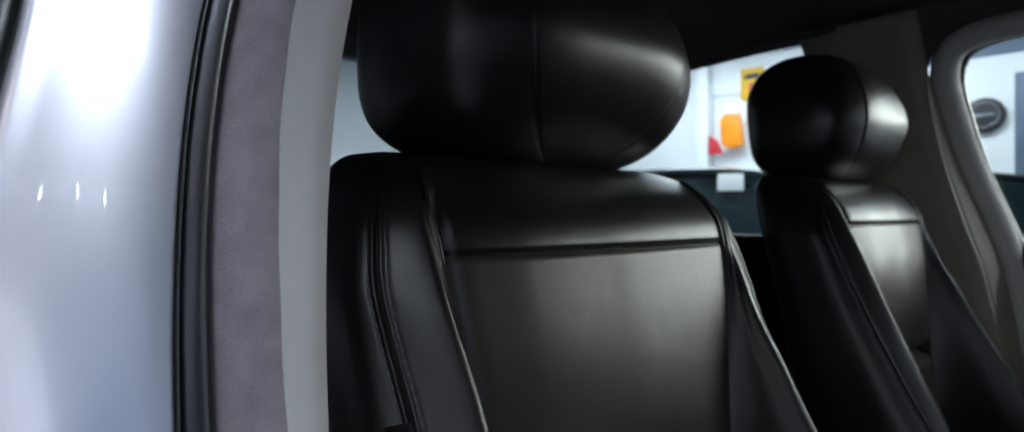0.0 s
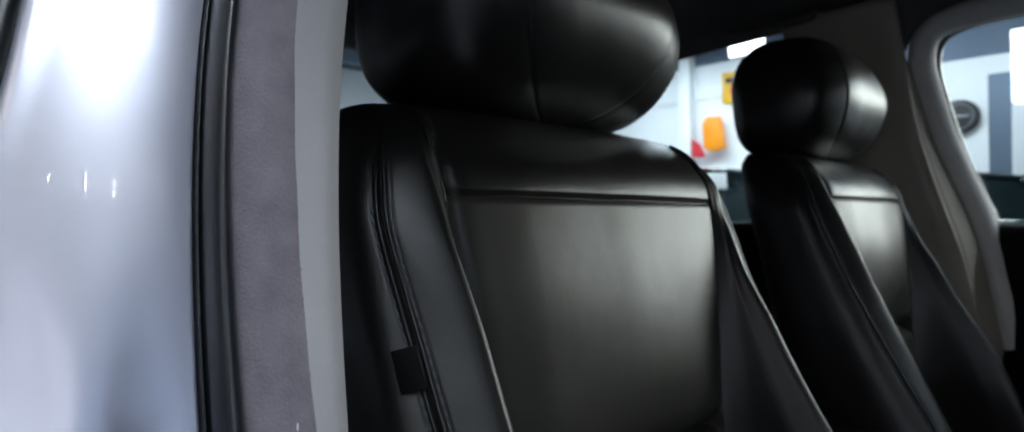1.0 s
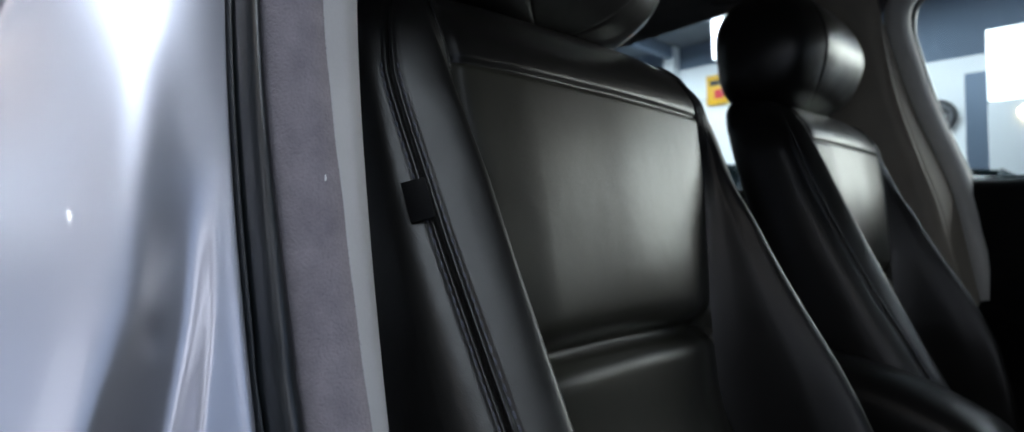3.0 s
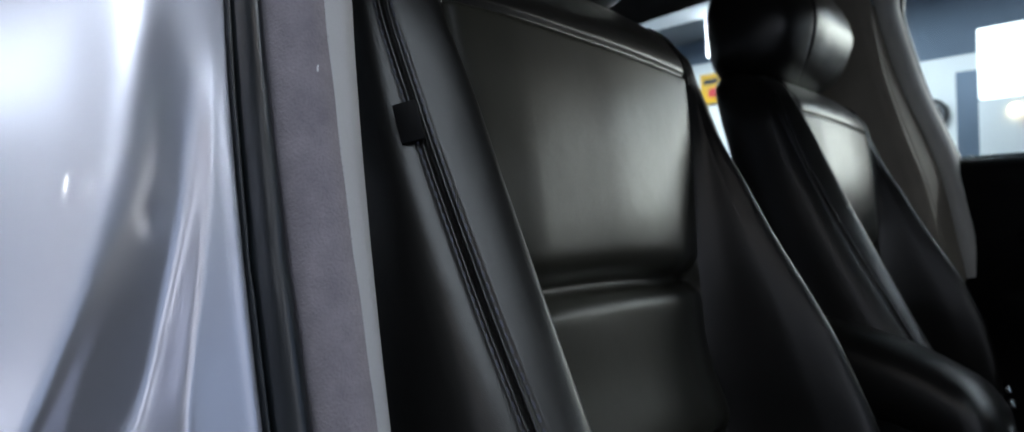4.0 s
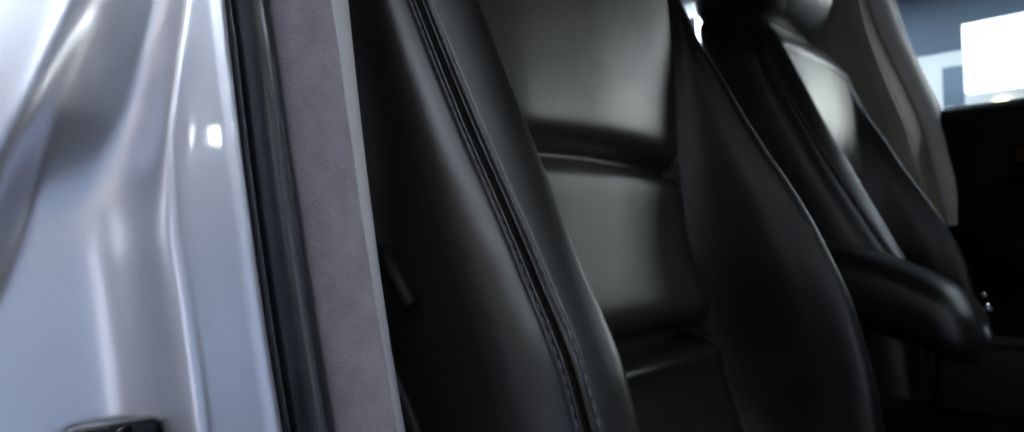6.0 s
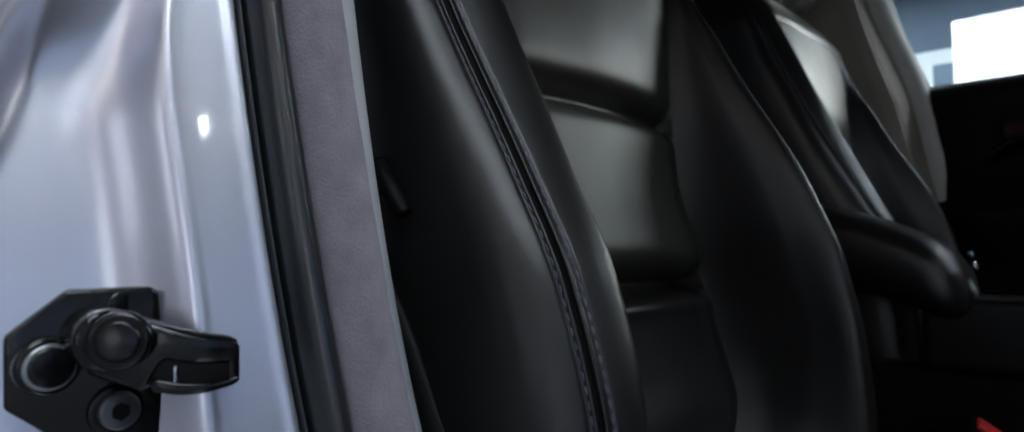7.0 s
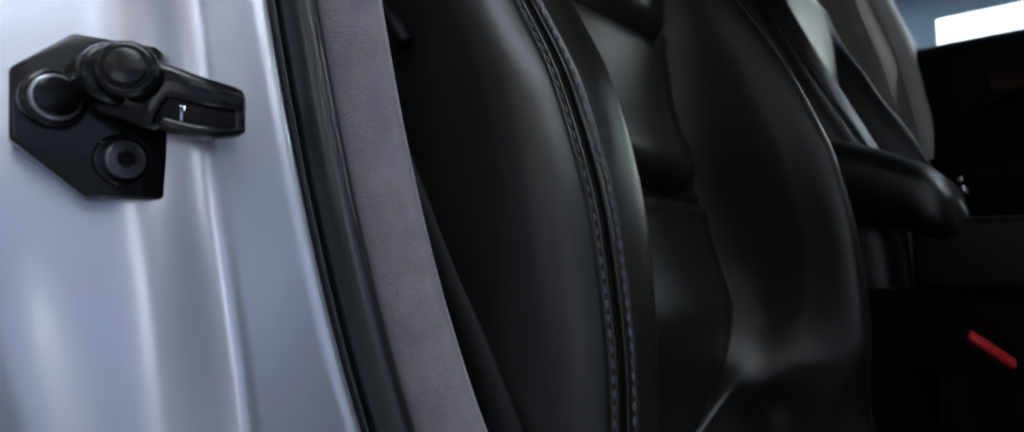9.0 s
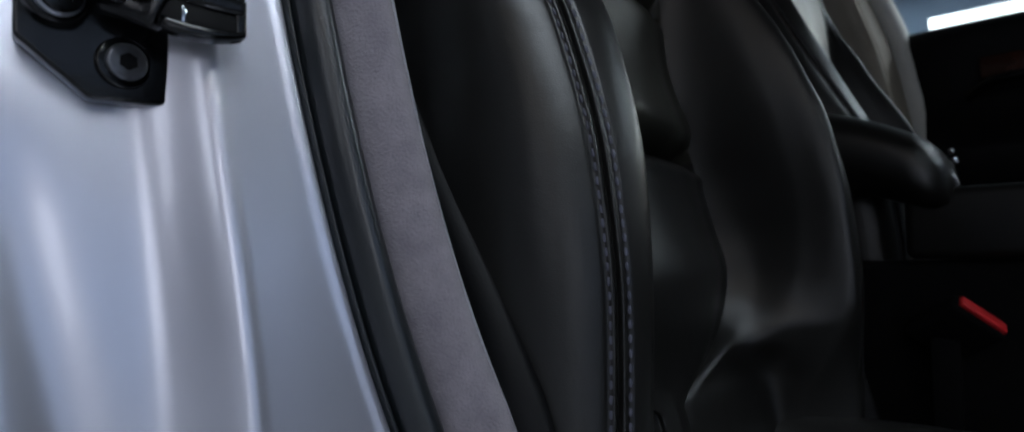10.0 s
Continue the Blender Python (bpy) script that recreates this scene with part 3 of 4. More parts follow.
striker = part("striker_plate", put(plate([(0.001, 0.788), (0.020, 0.8045), (0.0485, 0.8045), (0.0515, 0.802), (0.0545, 0.7415), (0.0255, 0.741), (0.0015, 0.762)], 0.011, 0.0016), SLANT @ Matrix.Translation((0, PLATE_Y - 0.003, 0))), SATIN, car, "black steel door striker plate")
part("bolt_boss", disc(on_face(0.0130, 0.7770, 0.004), AX, 0.0108, 0.008, 0.002), SATIN, striker)
part("bolt_ring", disc(on_face(0.0130, 0.7770, 0.0085), AX, 0.0086, 0.003, 0.0012), STEEL, striker, "worn steel ring")
part("bolt_head", disc(on_face(0.0132, 0.7770, 0.0095), AX, 0.0074, 0.004, 0.001), SATIN, striker)
part("upper_screw", disc(on_face(0.0385, 0.7965, 0.003), AX, 0.0070, 0.004, 0.0012), SATIN, striker, "black screw")
part("screw_ring", disc(on_face(0.0365, 0.7565, 0.003), AX, 0.0105, 0.006, 0.0012), SATIN, striker)
part("screw_head", disc(on_face(0.0365, 0.7565, 0.0068), AX, 0.0076, 0.0040, 0.0014), DULL, striker, "dark grey steel screw")
part("screw_socket", disc(on_face(0.0365, 0.7565, 0.0082), AX, 0.0036, 0.0020, 0, 6), BLACK, striker, "dark socket of the screw")
# pivot boss and the forked latch loop, which reaches forward past the flange
part("pivot", disc(on_face(0.0285, 0.7862, 0.0115), AX, 0.0118, 0.023, 0.0025), SATIN, striker)
PIN_AX = (-0.45, -0.88, 0.08)
part("pivot_rim", disc(on_face(0.0305, 0.7868, 0.0280), PIN_AX, 0.0108, 0.0060, 0.0022), SATIN, striker)
part("pivot_groove", disc(on_face(0.0293, 0.7870, 0.0303), PIN_AX, 0.0085, 0.0022, 0.0004), BLACK, striker)
part("pivot_cap", disc(on_face(0.0290, 0.7870, 0.0308), PIN_AX, 0.0072, 0.0030, 0.0012), SATIN, striker)
arm = [(on_face(0.0275, 0.7845, 0.010), 0.0120), (on_face(0.0355, 0.7822, 0.019), 0.0135), (on_face(0.0450, 0.7778, 0.027), 0.0138), (on_face(0.0555, 0.7748, 0.0322), 0.0128), (on_face(0.0660, 0.7740, 0.0345), 0.0112), (on_face(0.0690, 0.7740, 0.0350), 0.0098)]
path = smooth_path([p for p, _ in arm], 30)
tall = [spline([h for _, h in arm], 5 * i / 30) for i in range(31)]


def arm_band(name, first, low, high, half, mat):
    """One rounded bar of the loop: low and high are fractions of the arm's half height."""
    rows = []
    for i in range(first, 31):
        p = path[i]
        ahead = (path[min(i + 1, 30)] - path[max(i - 1, 0)]).normalized()
        across = ahead.cross(Vector((0, 0, 1))).normalized()
        c, h = (low(i) + high(i)) / 2 * tall[i], (high(i) - low(i)) / 2 * tall[i]
        row = []
        for k in range(20):
            a = 2 * math.pi * k / 20
            row.append(p + across * half * math.copysign(abs(math.cos(a)) ** 0.5, math.cos(a)) + Vector((0, 0, 1)) * (c + h * math.copysign(abs(math.sin(a)) ** 0.55, math.sin(a))))
        rows.append(row)
    vv, ff = sheet(rows, close_u=True)
    ff += [tuple(range(20))[::-1], tuple(range(len(vv) - 20, len(vv)))]
    return as_object(name, vv, ff, mat, striker)


arm_band("latch_arm", 0, lambda i: -1 + 1.05 * step(9, 13, i), lambda i: 1, 0.0055, SATIN)
arm_band("loop_lip", 11, lambda i: -0.90 + 0.12 * step(14, 26, i), lambda i: -0.48 + 0.04 * step(20, 30, i), 0.0050, SATIN)
arm_band("loop_web", 9, lambda i: -0.80, lambda i: 0.25, 0.0036, BLACK)
part("loop_nose", put(box((0.0045, 0.0100, 0.0155), (0, 0, 0), 0.0014, 3), Matrix.Translation(on_face(0.0684, 0.7742, 0.0345)) @ pose(0, 0, 0, 0, 0, -12)), SATIN, striker)
part("loop_pin", box((0.0024, 0.0020, 0.0070), on_face(0.0482, 0.7722, 0.0322), 0.0007), CHROME, striker, "bright steel pin")

# ---------------------------------------------------------------- front seats
SC = 0.44                                               # middle of the near seat
Z_KEYS = [0.40, 0.55, 0.65, 0.72, 0.80, 0.86, 0.96, 1.075, 1.15, 1.19, 1.215, 1.235, 1.248, 1.254]
PANEL_Y = curve([0.40, 0.54, 0.565, 0.60, 0.65, 0.70, 0.762, 0.80, 0.86, 0.96, 1.075, 1.15, 1.19, 1.215, 1.235, 1.248, 1.254], [0.200, 0.240, 0.248, 0.251, 0.252, 0.266, 0.284, 0.293, 0.305, 0.314, 0.325, 0.337, 0.346, 0.362, 0.385, 0.42, 0.46])
PANEL_W = curve([0.40, 0.545, 0.555, 0.565, 0.58, 0.60, 0.625, 0.66, 0.70, 0.74, 0.80, 0.86, 0.96, 1.075, 1.15, 1.19, 1.215, 1.235, 1.248, 1.254], [0.03, 0.03, 0.055, 0.088, 0.120, 0.146, 0.163, 0.173, 0.176, 0.174, 0.167, 0.160, 0.158, 0.168, 0.178, 0.180, 0.176, 0.168, 0.155, 0.13])
RIDGE_W = curve(Z_KEYS, [0.200, 0.200, 0.198, 0.196, 0.195, 0.195, 0.195, 0.196, 0.203, 0.204, 0.197, 0.187, 0.170, 0.14])
RIDGE_Y = curve(Z_KEYS, [0.150, 0.145, 0.142, 0.145, 0.162, 0.190, 0.238, 0.292, 0.325, 0.345, 0.364, 0.390, 0.425, 0.463])
SEAM_W = curve(Z_KEYS, [0.226, 0.226, 0.225, 0.225, 0.225, 0.225, 0.225, 0.226, 0.230, 0.223, 0.210, 0.197, 0.178, 0.147])
SEAM_Y = curve(Z_KEYS, [0.150, 0.145, 0.143, 0.149, 0.170, 0.200, 0.256, 0.314, 0.345, 0.361, 0.378, 0.400, 0.432, 0.466])
SIDE_W = curve(Z_KEYS, [0.250, 0.252, 0.252, 0.252, 0.250, 0.250, 0.248, 0.246, 0.246, 0.237, 0.223, 0.207, 0.186, 0.152])
BACK_Y = curve(Z_KEYS, [0.340, 0.350, 0.360, 0.370, 0.385, 0.400, 0.420, 0.445, 0.465, 0.478, 0.488, 0.494, 0.492, 0.482])
CREASES = ((0.945, 0.018, 0.0115, 0.010, 0.0), (0.775, 0.026, 0.0125, 0.014, 0.002))
YOKE_Z = 1.173


def seat_section(z, side=-1):
    """Half section of the backrest from its middle round to the back, as (half width, depth)."""
    pw, py, rw, ry, sw, sy, ow, by = PANEL_W(z), PANEL_Y(z), RIDGE_W(z), RIDGE_Y(z), SEAM_W(z), SEAM_Y(z), SIDE_W(z), BACK_Y(z)
    if side > 0:                                        # the inner bolster stands prouder in its middle
        ry += -0.012 * math.exp(-((z - 0.89) / 0.09) ** 2) + 0.008 * step(1.04, 1.12, z) * (1 - step(1.16, 1.2, z)) + 0.05 * (1 - step(0.50, 0.63, z))
    deep = max(0.0, py - ry)
    rise = 0.46 + 0.36 * (1 - step(0.545, 0.61, z))
    climb = 1 - rise + (0.15 * step(0.62, 0.72, z) * (1 - step(1.0, 1.12, z)) if side > 0 else 0.0)
    return [Vector(p) for p in ((0, py - 0.010), (0.62 * pw, py - 0.007), (pw, py), (pw + rise * (rw - pw), py - climb * deep), (rw - 0.004, ry), (sw, sy),
                                (ow, sy + 0.17 * (by - sy)), (ow, sy + 0.62 * (by - sy)), (ow - 0.03, by - 0.012), (0.5 * ow, by), (0, by + 0.004))]


COUNTS = [5, 9, 8, 7, 28, 28, 6, 4, 4, 3]


def u_stops():
    out = []
    for k, n in enumerate(COUNTS):
        for i in range(n):
            t = i / n
            if k in (1, 2, 4, 5):
                t = 0.5 - 0.5 * math.cos(math.pi * t)
            out.append(k + t)
    return out + [float(len(COUNTS))]


US = u_stops()


def backrest_point(side, u, z):
    sec = seat_section(z, side)
    p = spline(sec, u)
    d, y = p
    edge, seam = sec[2], sec[5]
    # sewn grooves
    y += 0.0055 * math.exp(-((p - edge).length / 0.0045) ** 2) * (1 - step(1.20, 1.225, z))
    if u > 2:
        y -= 0.0040 * math.exp(-(((p - edge).length - 0.010) / 0.006) ** 2) * (1 - step(0.68, 0.78, z)) * step(0.545, 0.57, z)
    r = (p - seam).length
    g = -0.0034 * math.exp(-(r / 0.0011) ** 2) + 0.0016 * math.exp(-((r - 0.0027) / 0.0015) ** 2) - 0.0015 * math.exp(-((r - 0.0056) / 0.0011) ** 2)
    g *= 1 - 0.45 * step(1.00, 1.10, z)
    d += 0.75 * g
    y -= 0.65 * g
    if u < 2:
        fade = 1 - step(1.965, 2.0, u)
        y += 0.0034 * math.exp(-((z - YOKE_Z) / 0.0026) ** 2)
        y -= 0.0008 * math.exp(-((z - YOKE_Z - 0.011) / 0.010) ** 2) * fade
        for cz, deep, wide, cut, roll in CREASES:
            q = (z - cz - 0.006 * (1 - (d / 0.155) ** 2)) / wide
            q *= 0.72 if q > 0 else 1.15
            y += deep * math.exp(-q * q) * fade
            y -= 0.0015 * math.exp(-((q - 3.6) / 2.6) ** 2) * fade
            y += cut * math.exp(-((q + 0.05) / 0.42) ** 2) * fade - roll * math.exp(-((q + 1.6) / 0.75) ** 2) * fade
        y -= 0.009 * math.exp(-((z - 0.805) / 0.055) ** 2) * fade
        w = noise.noise(Vector((d * 9 * side, z * 9, 1.3)))
        y += 0.0022 * w * fade
    else:
        y += 0.0016 * noise.noise(Vector((side * d * 8, z * 7, 4.0 + side)))
    return Vector((SC + side * d, y, z))


def z_stops():
    zs = list(np.linspace(0.40, 0.53, 12)) + list(np.linspace(0.535, 0.61, 26)) + list(np.linspace(0.615, 0.735, 22)) + list(np.linspace(0.738, 0.79, 27)) + list(np.linspace(0.795, 1.15, 68))
    zs += list(np.linspace(1.1545, 1.20, 24))
    zs += list(np.linspace(1.204, 1.254, 20))
    return zs


def front_seat():
    seat = thing("front_seat", (SC, 0.30, 0.30), "black leather front car seat with deep stitched side bolsters", "car seat", "front seats")
    zs = z_stops()
    n_edge, n_seam = sum(COUNTS[:2]), sum(COUNTS[:5])
    for side in (-1, 1):
        grid = [[backrest_point(side, u, z) for u in US] for z in zs]
        strips = (("bolster", n_edge, n_seam, LEATHER), ("side_cover", n_seam, len(US) - 1, LEATHER))
        for nm, i0, i1, mat in strips:
            vv, ff = sheet([r[i0:i1 + 1] for r in grid])
            as_object(nm, vv, ff if side > 0 else [q[::-1] for q in ff], mat, seat)
    # middle inserts run from edge to edge
    full = [[backrest_point(-1, u, z) for u in US[n_edge:0:-1]] + [backrest_point(1, u, z) for u in US[:n_edge + 1]] for z in zs]
    # lit panels take the lightened leather, the shaded lumbar panel the plain one
    cuts = [(0.40, CREASES[1][0], "lumbar_insert", LEATHER), (CREASES[1][0], CREASES[0][0], "lower_insert", LIT_INSERT), (CREASES[0][0], YOKE_Z, "upper_insert", LIT_INSERT), (YOKE_Z, 2, "yoke", LEATHER)]
    for z0, z1, nm, mat in cuts:
        i0 = min(range(len(zs)), key=lambda i: abs(zs[i] - z0))
        i1 = min(range(len(zs)), key=lambda i: abs(zs[i] - z1))
        vv, ff = sheet(full[i0:i1 + 1])
        as_object(nm, vv, ff, mat, seat)
    # crown closes the top
    back = [[backrest_point(s, u, zs[-1]) for u in US] for s in (-1, 1)]
    loop = back[0][::-1] + back[1][1:-1]
    mid = sum(loop, Vector()) / len(loop) + Vector((0, 0, 0.002))
    as_object("crown", loop + [mid], [(i, (i + 1) % len(loop), len(loop)) for i in range(len(loop))], LEATHER, seat)
    # double row of stitches beside each outer seam
    for side in (-1, 1):
        vv, ff = [], []
        for off in (-0.0056, 0.0056):
            z = 0.55
            while z < 1.16:
                sec = seat_section(z, side)
                du = off / max(0.01, (sec[5] - sec[4]).length if off < 0 else (sec[6] - sec[5]).length)
                p = backrest_point(side, 5 + du, z)
                q = backrest_point(side, 5 + du, z + 0.0042)
                out = Vector((side * 0.75, -0.65, 0)) * 0.0004
                ahead = (q - p).normalized()
                across = ahead.cross(out).normalized() * 0.0011
                lift = out.normalized() * 0.0011
                base = len(vv)
                for w, sc in ((p, 0.55), (p.lerp(q, 0.5), 1.0), (q, 0.55)):
                    c = w + out
                    vv += [c - across * sc, c + lift * sc, c + across * sc]
                for k in (0, 3):
                    ff += [(base + k, base + k + 1, base + k + 4, base + k + 3), (base + k + 1, base + k + 2, base + k + 5, base + k + 4)]
                z += 0.0070
        as_object("stitching", vv, ff, THREAD, seat, "double row of dark stitches", kind="stuff")
    # piping beside the inserts, upper corners running up to the shoulder
    for side in (-1, 1):
        line = [backrest_point(side, 2.0 + 0.10 * step(1.17, 1.23, z), z) + Vector((side * 0.004, -0.0028, 0)) for z in np.linspace(1.165, 1.238, 14)]
        tube("shoulder_piping", line, 0.0016, LEATHER, seat, sides=6)
    # headrest: flat front between two seams, wings sweeping back, squarer behind than in front
    half = [Vector(p) for p in ((0, -0.086), (0.06, -0.0855), (0.097, -0.081), (0.110, -0.0765), (0.157, -0.053), (0.172, -0.012), (0.172, 0.026), (0.162, 0.062), (0.12, 0.088), (0.06, 0.091), (0, 0.092))]
    us = [10 * i / 48 for i in range(49)]
    plan = [spline(half, u) for u in us]
    plan = [Vector((1.0 * p.x, 1.12 * p.y)) for p in plan]
    ring = [(p.x, p.y) for p in plan] + [(-p.x, p.y) for p in plan[-2:0:-1]]
    rows = []
    for j in range(41):
        cz = -math.cos(math.pi * j / 40)
        row = []
        for px, py in ring:
            e = (3.0 + 1.3 * py / 0.09) if cz < 0 else (2.3 + 0.3 * py / 0.09)
            k = max(0.0, 1 - abs(cz) ** e) ** (1 / e)
            zz = 1.352 + (0.116 if cz > 0 else 0.109) * cz
            x = px * k * (1 - 0.05 * cz)
            y = 0.430 + 0.10 * (zz - 1.352) + py * (0.25 * k * k + 0.75 * k)
            g = math.exp(-((abs(px) - 0.105) / 0.0028) ** 2) if py < 0 else 0.0
            y += 0.0014 * g + 0.0012 * noise.noise(Vector((px * 14, zz * 14, py * 14)))
            row.append(Vector((SC + 0.004 + x, y, zz)))
        rows.append(row)
    vv, ff = sheet(rows, close_u=True)
    as_object("headrest", vv, ff, LEATHER, seat, "rounded black leather headrest")
    for dx in (-0.068, 0.068):
        tube("headrest_rod", [(SC + dx, 0.446, 1.19), (SC + dx, 0.440, 1.30)], 0.0055, CHROME, seat, "chrome headrest rod", 12)
        part("rod_sleeve", disc((SC + dx, 0.436, 1.2555), (0, 0, 1), 0.013, 0.014, 0.003, 20), BLACK, seat)
        part("release_button", disc((SC + dx - 0.017, 0.424, 1.2545), (0, -0.6, 0.8), 0.004, 0.006, 0.001, 14), CHROME, seat, "small bright release button")
    # cushion with raised side bolsters
    rows = []
    for j in range(45):
        y = 0.22 - 0.58 * j / 44
        row = []
        for i in range(61):
            x = -0.27 + 0.54 * i / 60
            ax = abs(x)
            z = 0.430 + 0.02 * step(0.05, -0.30, y)
            z += 0.080 * step(0.125, 0.205, ax) - 0.10 * step(0.225, 0.272, ax)
            z -= 0.10 * step(-0.28, -0.37, y)
            z -= 0.005 * math.exp(-((ax - 0.15) / 0.004) ** 2)
            z += 0.003 * noise.noise(Vector((x * 9, y * 9, 7)))
            row.append(Vector((SC + x, y, z)))
        row = [Vector((row[0].x, y, 0.34))] + row + [Vector((row[-1].x, y, 0.34))]
        rows.append(row)
    vv, ff = sheet(rows)
    as_object("cushion", vv, [q[::-1] for q in ff], LEATHER, seat, "black leather seat cushion")
    # hard lower side trim with recliner lever
    for side in (-1, 1):
        rows = []
        for j in range(25):
            t = j / 24
            z = 0.36 + 0.46 * t
            y0 = curve([0.36, 0.60, 0.66, 0.71, 0.78, 0.82], [0.10, 0.165, 0.195, 0.226, 0.266, 0.30])(z)
            rows.append([Vector((SC + side * (0.2500 + 0.003 * math.sin(math.pi * i / 8)), y0 + (0.37 - y0) * i / 8, z)) for i in range(9)])
        vv, ff = sheet(rows)
        o = as_object("side_trim", vv, ff, BLACK, seat, "black plastic lower side trim")
        o.modifiers.new("thickness", "SOLIDIFY").thickness = 0.008
    part("airbag_tag", box((0.003, 0.016, 0.026), (0, 0, 0), 0.0006, turn=pose(0, 0, 0, -14, 0, 40)), BLACK, seat, "small black fabric tag sewn in the seam").location = (0.2040, 0.310, 1.068)
    # floor rails carry the seat
    for dx in (-0.2, 0.2):
        part("rail", box((0.05, 0.55, 0.05), (SC + dx, 0.02, 0.335), 0.006), STEEL, seat)
    return seat


seat = front_seat()
far_seat = copy_thing(seat, Matrix.Translation((SC + 0.75, 0.315, 0.315)))
for ob in [c for c in far_seat.children if c.name.startswith("airbag_tag")]:
    bpy.data.objects.remove(ob)

# ---------------------------------------------------------------- car interior: far side, roof, rear
MID = 0.78


def strip(name, path_a, path_b, mat, label, n=40, thick=0.006, parent=car):
    """A band between two smooth lines."""
    a, b = smooth_path(path_a, n), smooth_path(path_b, n)
    rows = [[p.lerp(q, t) for t in (0, 0.15, 0.4, 0.7, 1)] for p, q in zip(a, b)]
    vv, ff = sheet(rows)
    o = as_object(name, vv, ff, mat, parent, label)
    o.modifiers.new("thickness", "SOLIDIFY").thickness = thick
    return o


# far centre pillar trim
front_edge = [(1.475, 0.222, 0.80), (1.472, 0.246, 0.94), (1.470, 0.276, 1.09), (1.466, 0.303, 1.18), (1.460, 0.336, 1.30), (1.450, 0.352, 1.40), (1.445, 0.360, 1.47), (1.43, 0.375, 1.60)]
rear_edge = [(1.475, 0.46, 0.80), (1.472, 0.47, 0.94), (1.470, 0.48, 1.09), (1.466, 0.49, 1.18), (1.460, 0.51, 1.30), (1.450, 0.54, 1.41), (1.445, 0.57, 1.48), (1.43, 0.60, 1.60)]
strip("far_pillar_trim", front_edge, rear_edge, PILLAR, "dark brown-grey trim of the far door pillar", 40, 0.02)
# pale reveal and black rubber round the far front window
loop_path = [(1.615, 0.188, 0.80), (1.608, 0.212, 0.95), (1.600, 0.234, 1.08), (1.592, 0.249, 1.15), (1.575, 0.272, 1.22), (1.552, 0.296, 1.30), (1.520, 0.317, 1.40), (1.500, 0.325, 1.465), (1.488, 0.310, 1.513), (1.482, 0.268, 1.533), (1.480, 0.20, 1.538), (1.480, 0.0, 1.540), (1.470, -0.5, 1.525)]
tube("window_reveal", smooth_path([(x - 0.03, y + 0.016, z + 0.006) for x, y, z in loop_path], 60), 0.025, BEIGE, car, "pale grey trim round the far window", 12)
tube("window_rubber", smooth_path(loop_path, 60), 0.012, RUBBER, car, "black rubber round the far window", 10)
strip("pillar_return", front_edge[:-1], [(1.585, 0.208, 0.80), (1.578, 0.231, 0.94), (1.569, 0.256, 1.09), (1.553, 0.279, 1.18), (1.522, 0.316, 1.30), (1.490, 0.337, 1.40), (1.468, 0.345, 1.47)], PILLAR, "brown-grey return of the far door pillar", 40, 0.004)
# dark trim that closes the door frame above the far window
strip("far_window_header", [(1.462, 0.375, 1.46), (1.462, 0.345, 1.535), (1.462, 0.27, 1.556), (1.462, 0.0, 1.560), (1.452, -0.5, 1.545)], [(1.435, 0.46, 1.50), (1.430, 0.44, 1.60), (1.425, 0.30, 1.645), (1.425, 0.0, 1.640), (1.425, -0.5, 1.60)], LINER, "dark trim above the far window", 30, 0.012)
# far door card
rows = []
for i in range(41):
    y = 0.30 - 1.25 * i / 40
    row = []
    for z, dx in ((0.34, -0.02), (0.60, -0.03), (0.74, -0.035), (0.80, -0.06), (0.86, -0.085), (0.885, -0.08), (0.90, -0.03), (1.0, -0.02), (1.08, -0.035), (1.115, -0.045), (1.135, -0.03), (1.142, 0.0), (1.14, 0.02)):
        row.append(Vector((1.575 + dx * step(0.30, 0.16, y) - 0.01 * math.sin(3 * (y - 0.3)), y, z)))
    rows.append(row)
vv, ff = sheet(rows)
as_object("far_door_card", vv, ff, BLACK, car, "black door card with armrest and window sill")
part("wood_inlay", box((0.012, 0.62, 0.045), (1.535, -0.20, 1.035), 0.005), WOOD, car, "dark red-brown wood inlay")
tube("door_pull", smooth_path([(1.53, 0.13, 0.98), (1.50, 0.08, 1.0), (1.495, -0.05, 1.0), (1.53, -0.12, 0.985)], 20), 0.010, SATIN, car, "dark door pull handle", 10)
part("far_door_skin", box((0.03, 1.25, 0.80), (1.625, -0.32, 0.74), 0.012), PAINT, car)
part("window_sill_chrome", box((0.008, 1.2, 0.008), (1.603, -0.36, 1.148), 0.002), CHROME, car, "thin bright window sill strip")
# far rear door, window line and rear corner
part("far_rear_door", box((0.05, 1.0, 0.80), (1.615, 0.86, 0.74), 0.012), BLACK, car)
part("far_rear_sill", box((0.07, 0.95, 0.035), (1.585, 0.86, 1.135), 0.012), BLACK, car)
strip("far_rear_pillar", [(1.58, 1.30, 1.10), (1.52, 1.24, 1.35), (1.46, 1.10, 1.565)], [(1.50, 1.75, 1.10), (1.42, 1.50, 1.35), (1.36, 1.24, 1.575)], LINER, "dark trim of the far rear pillar", 20, 0.03)
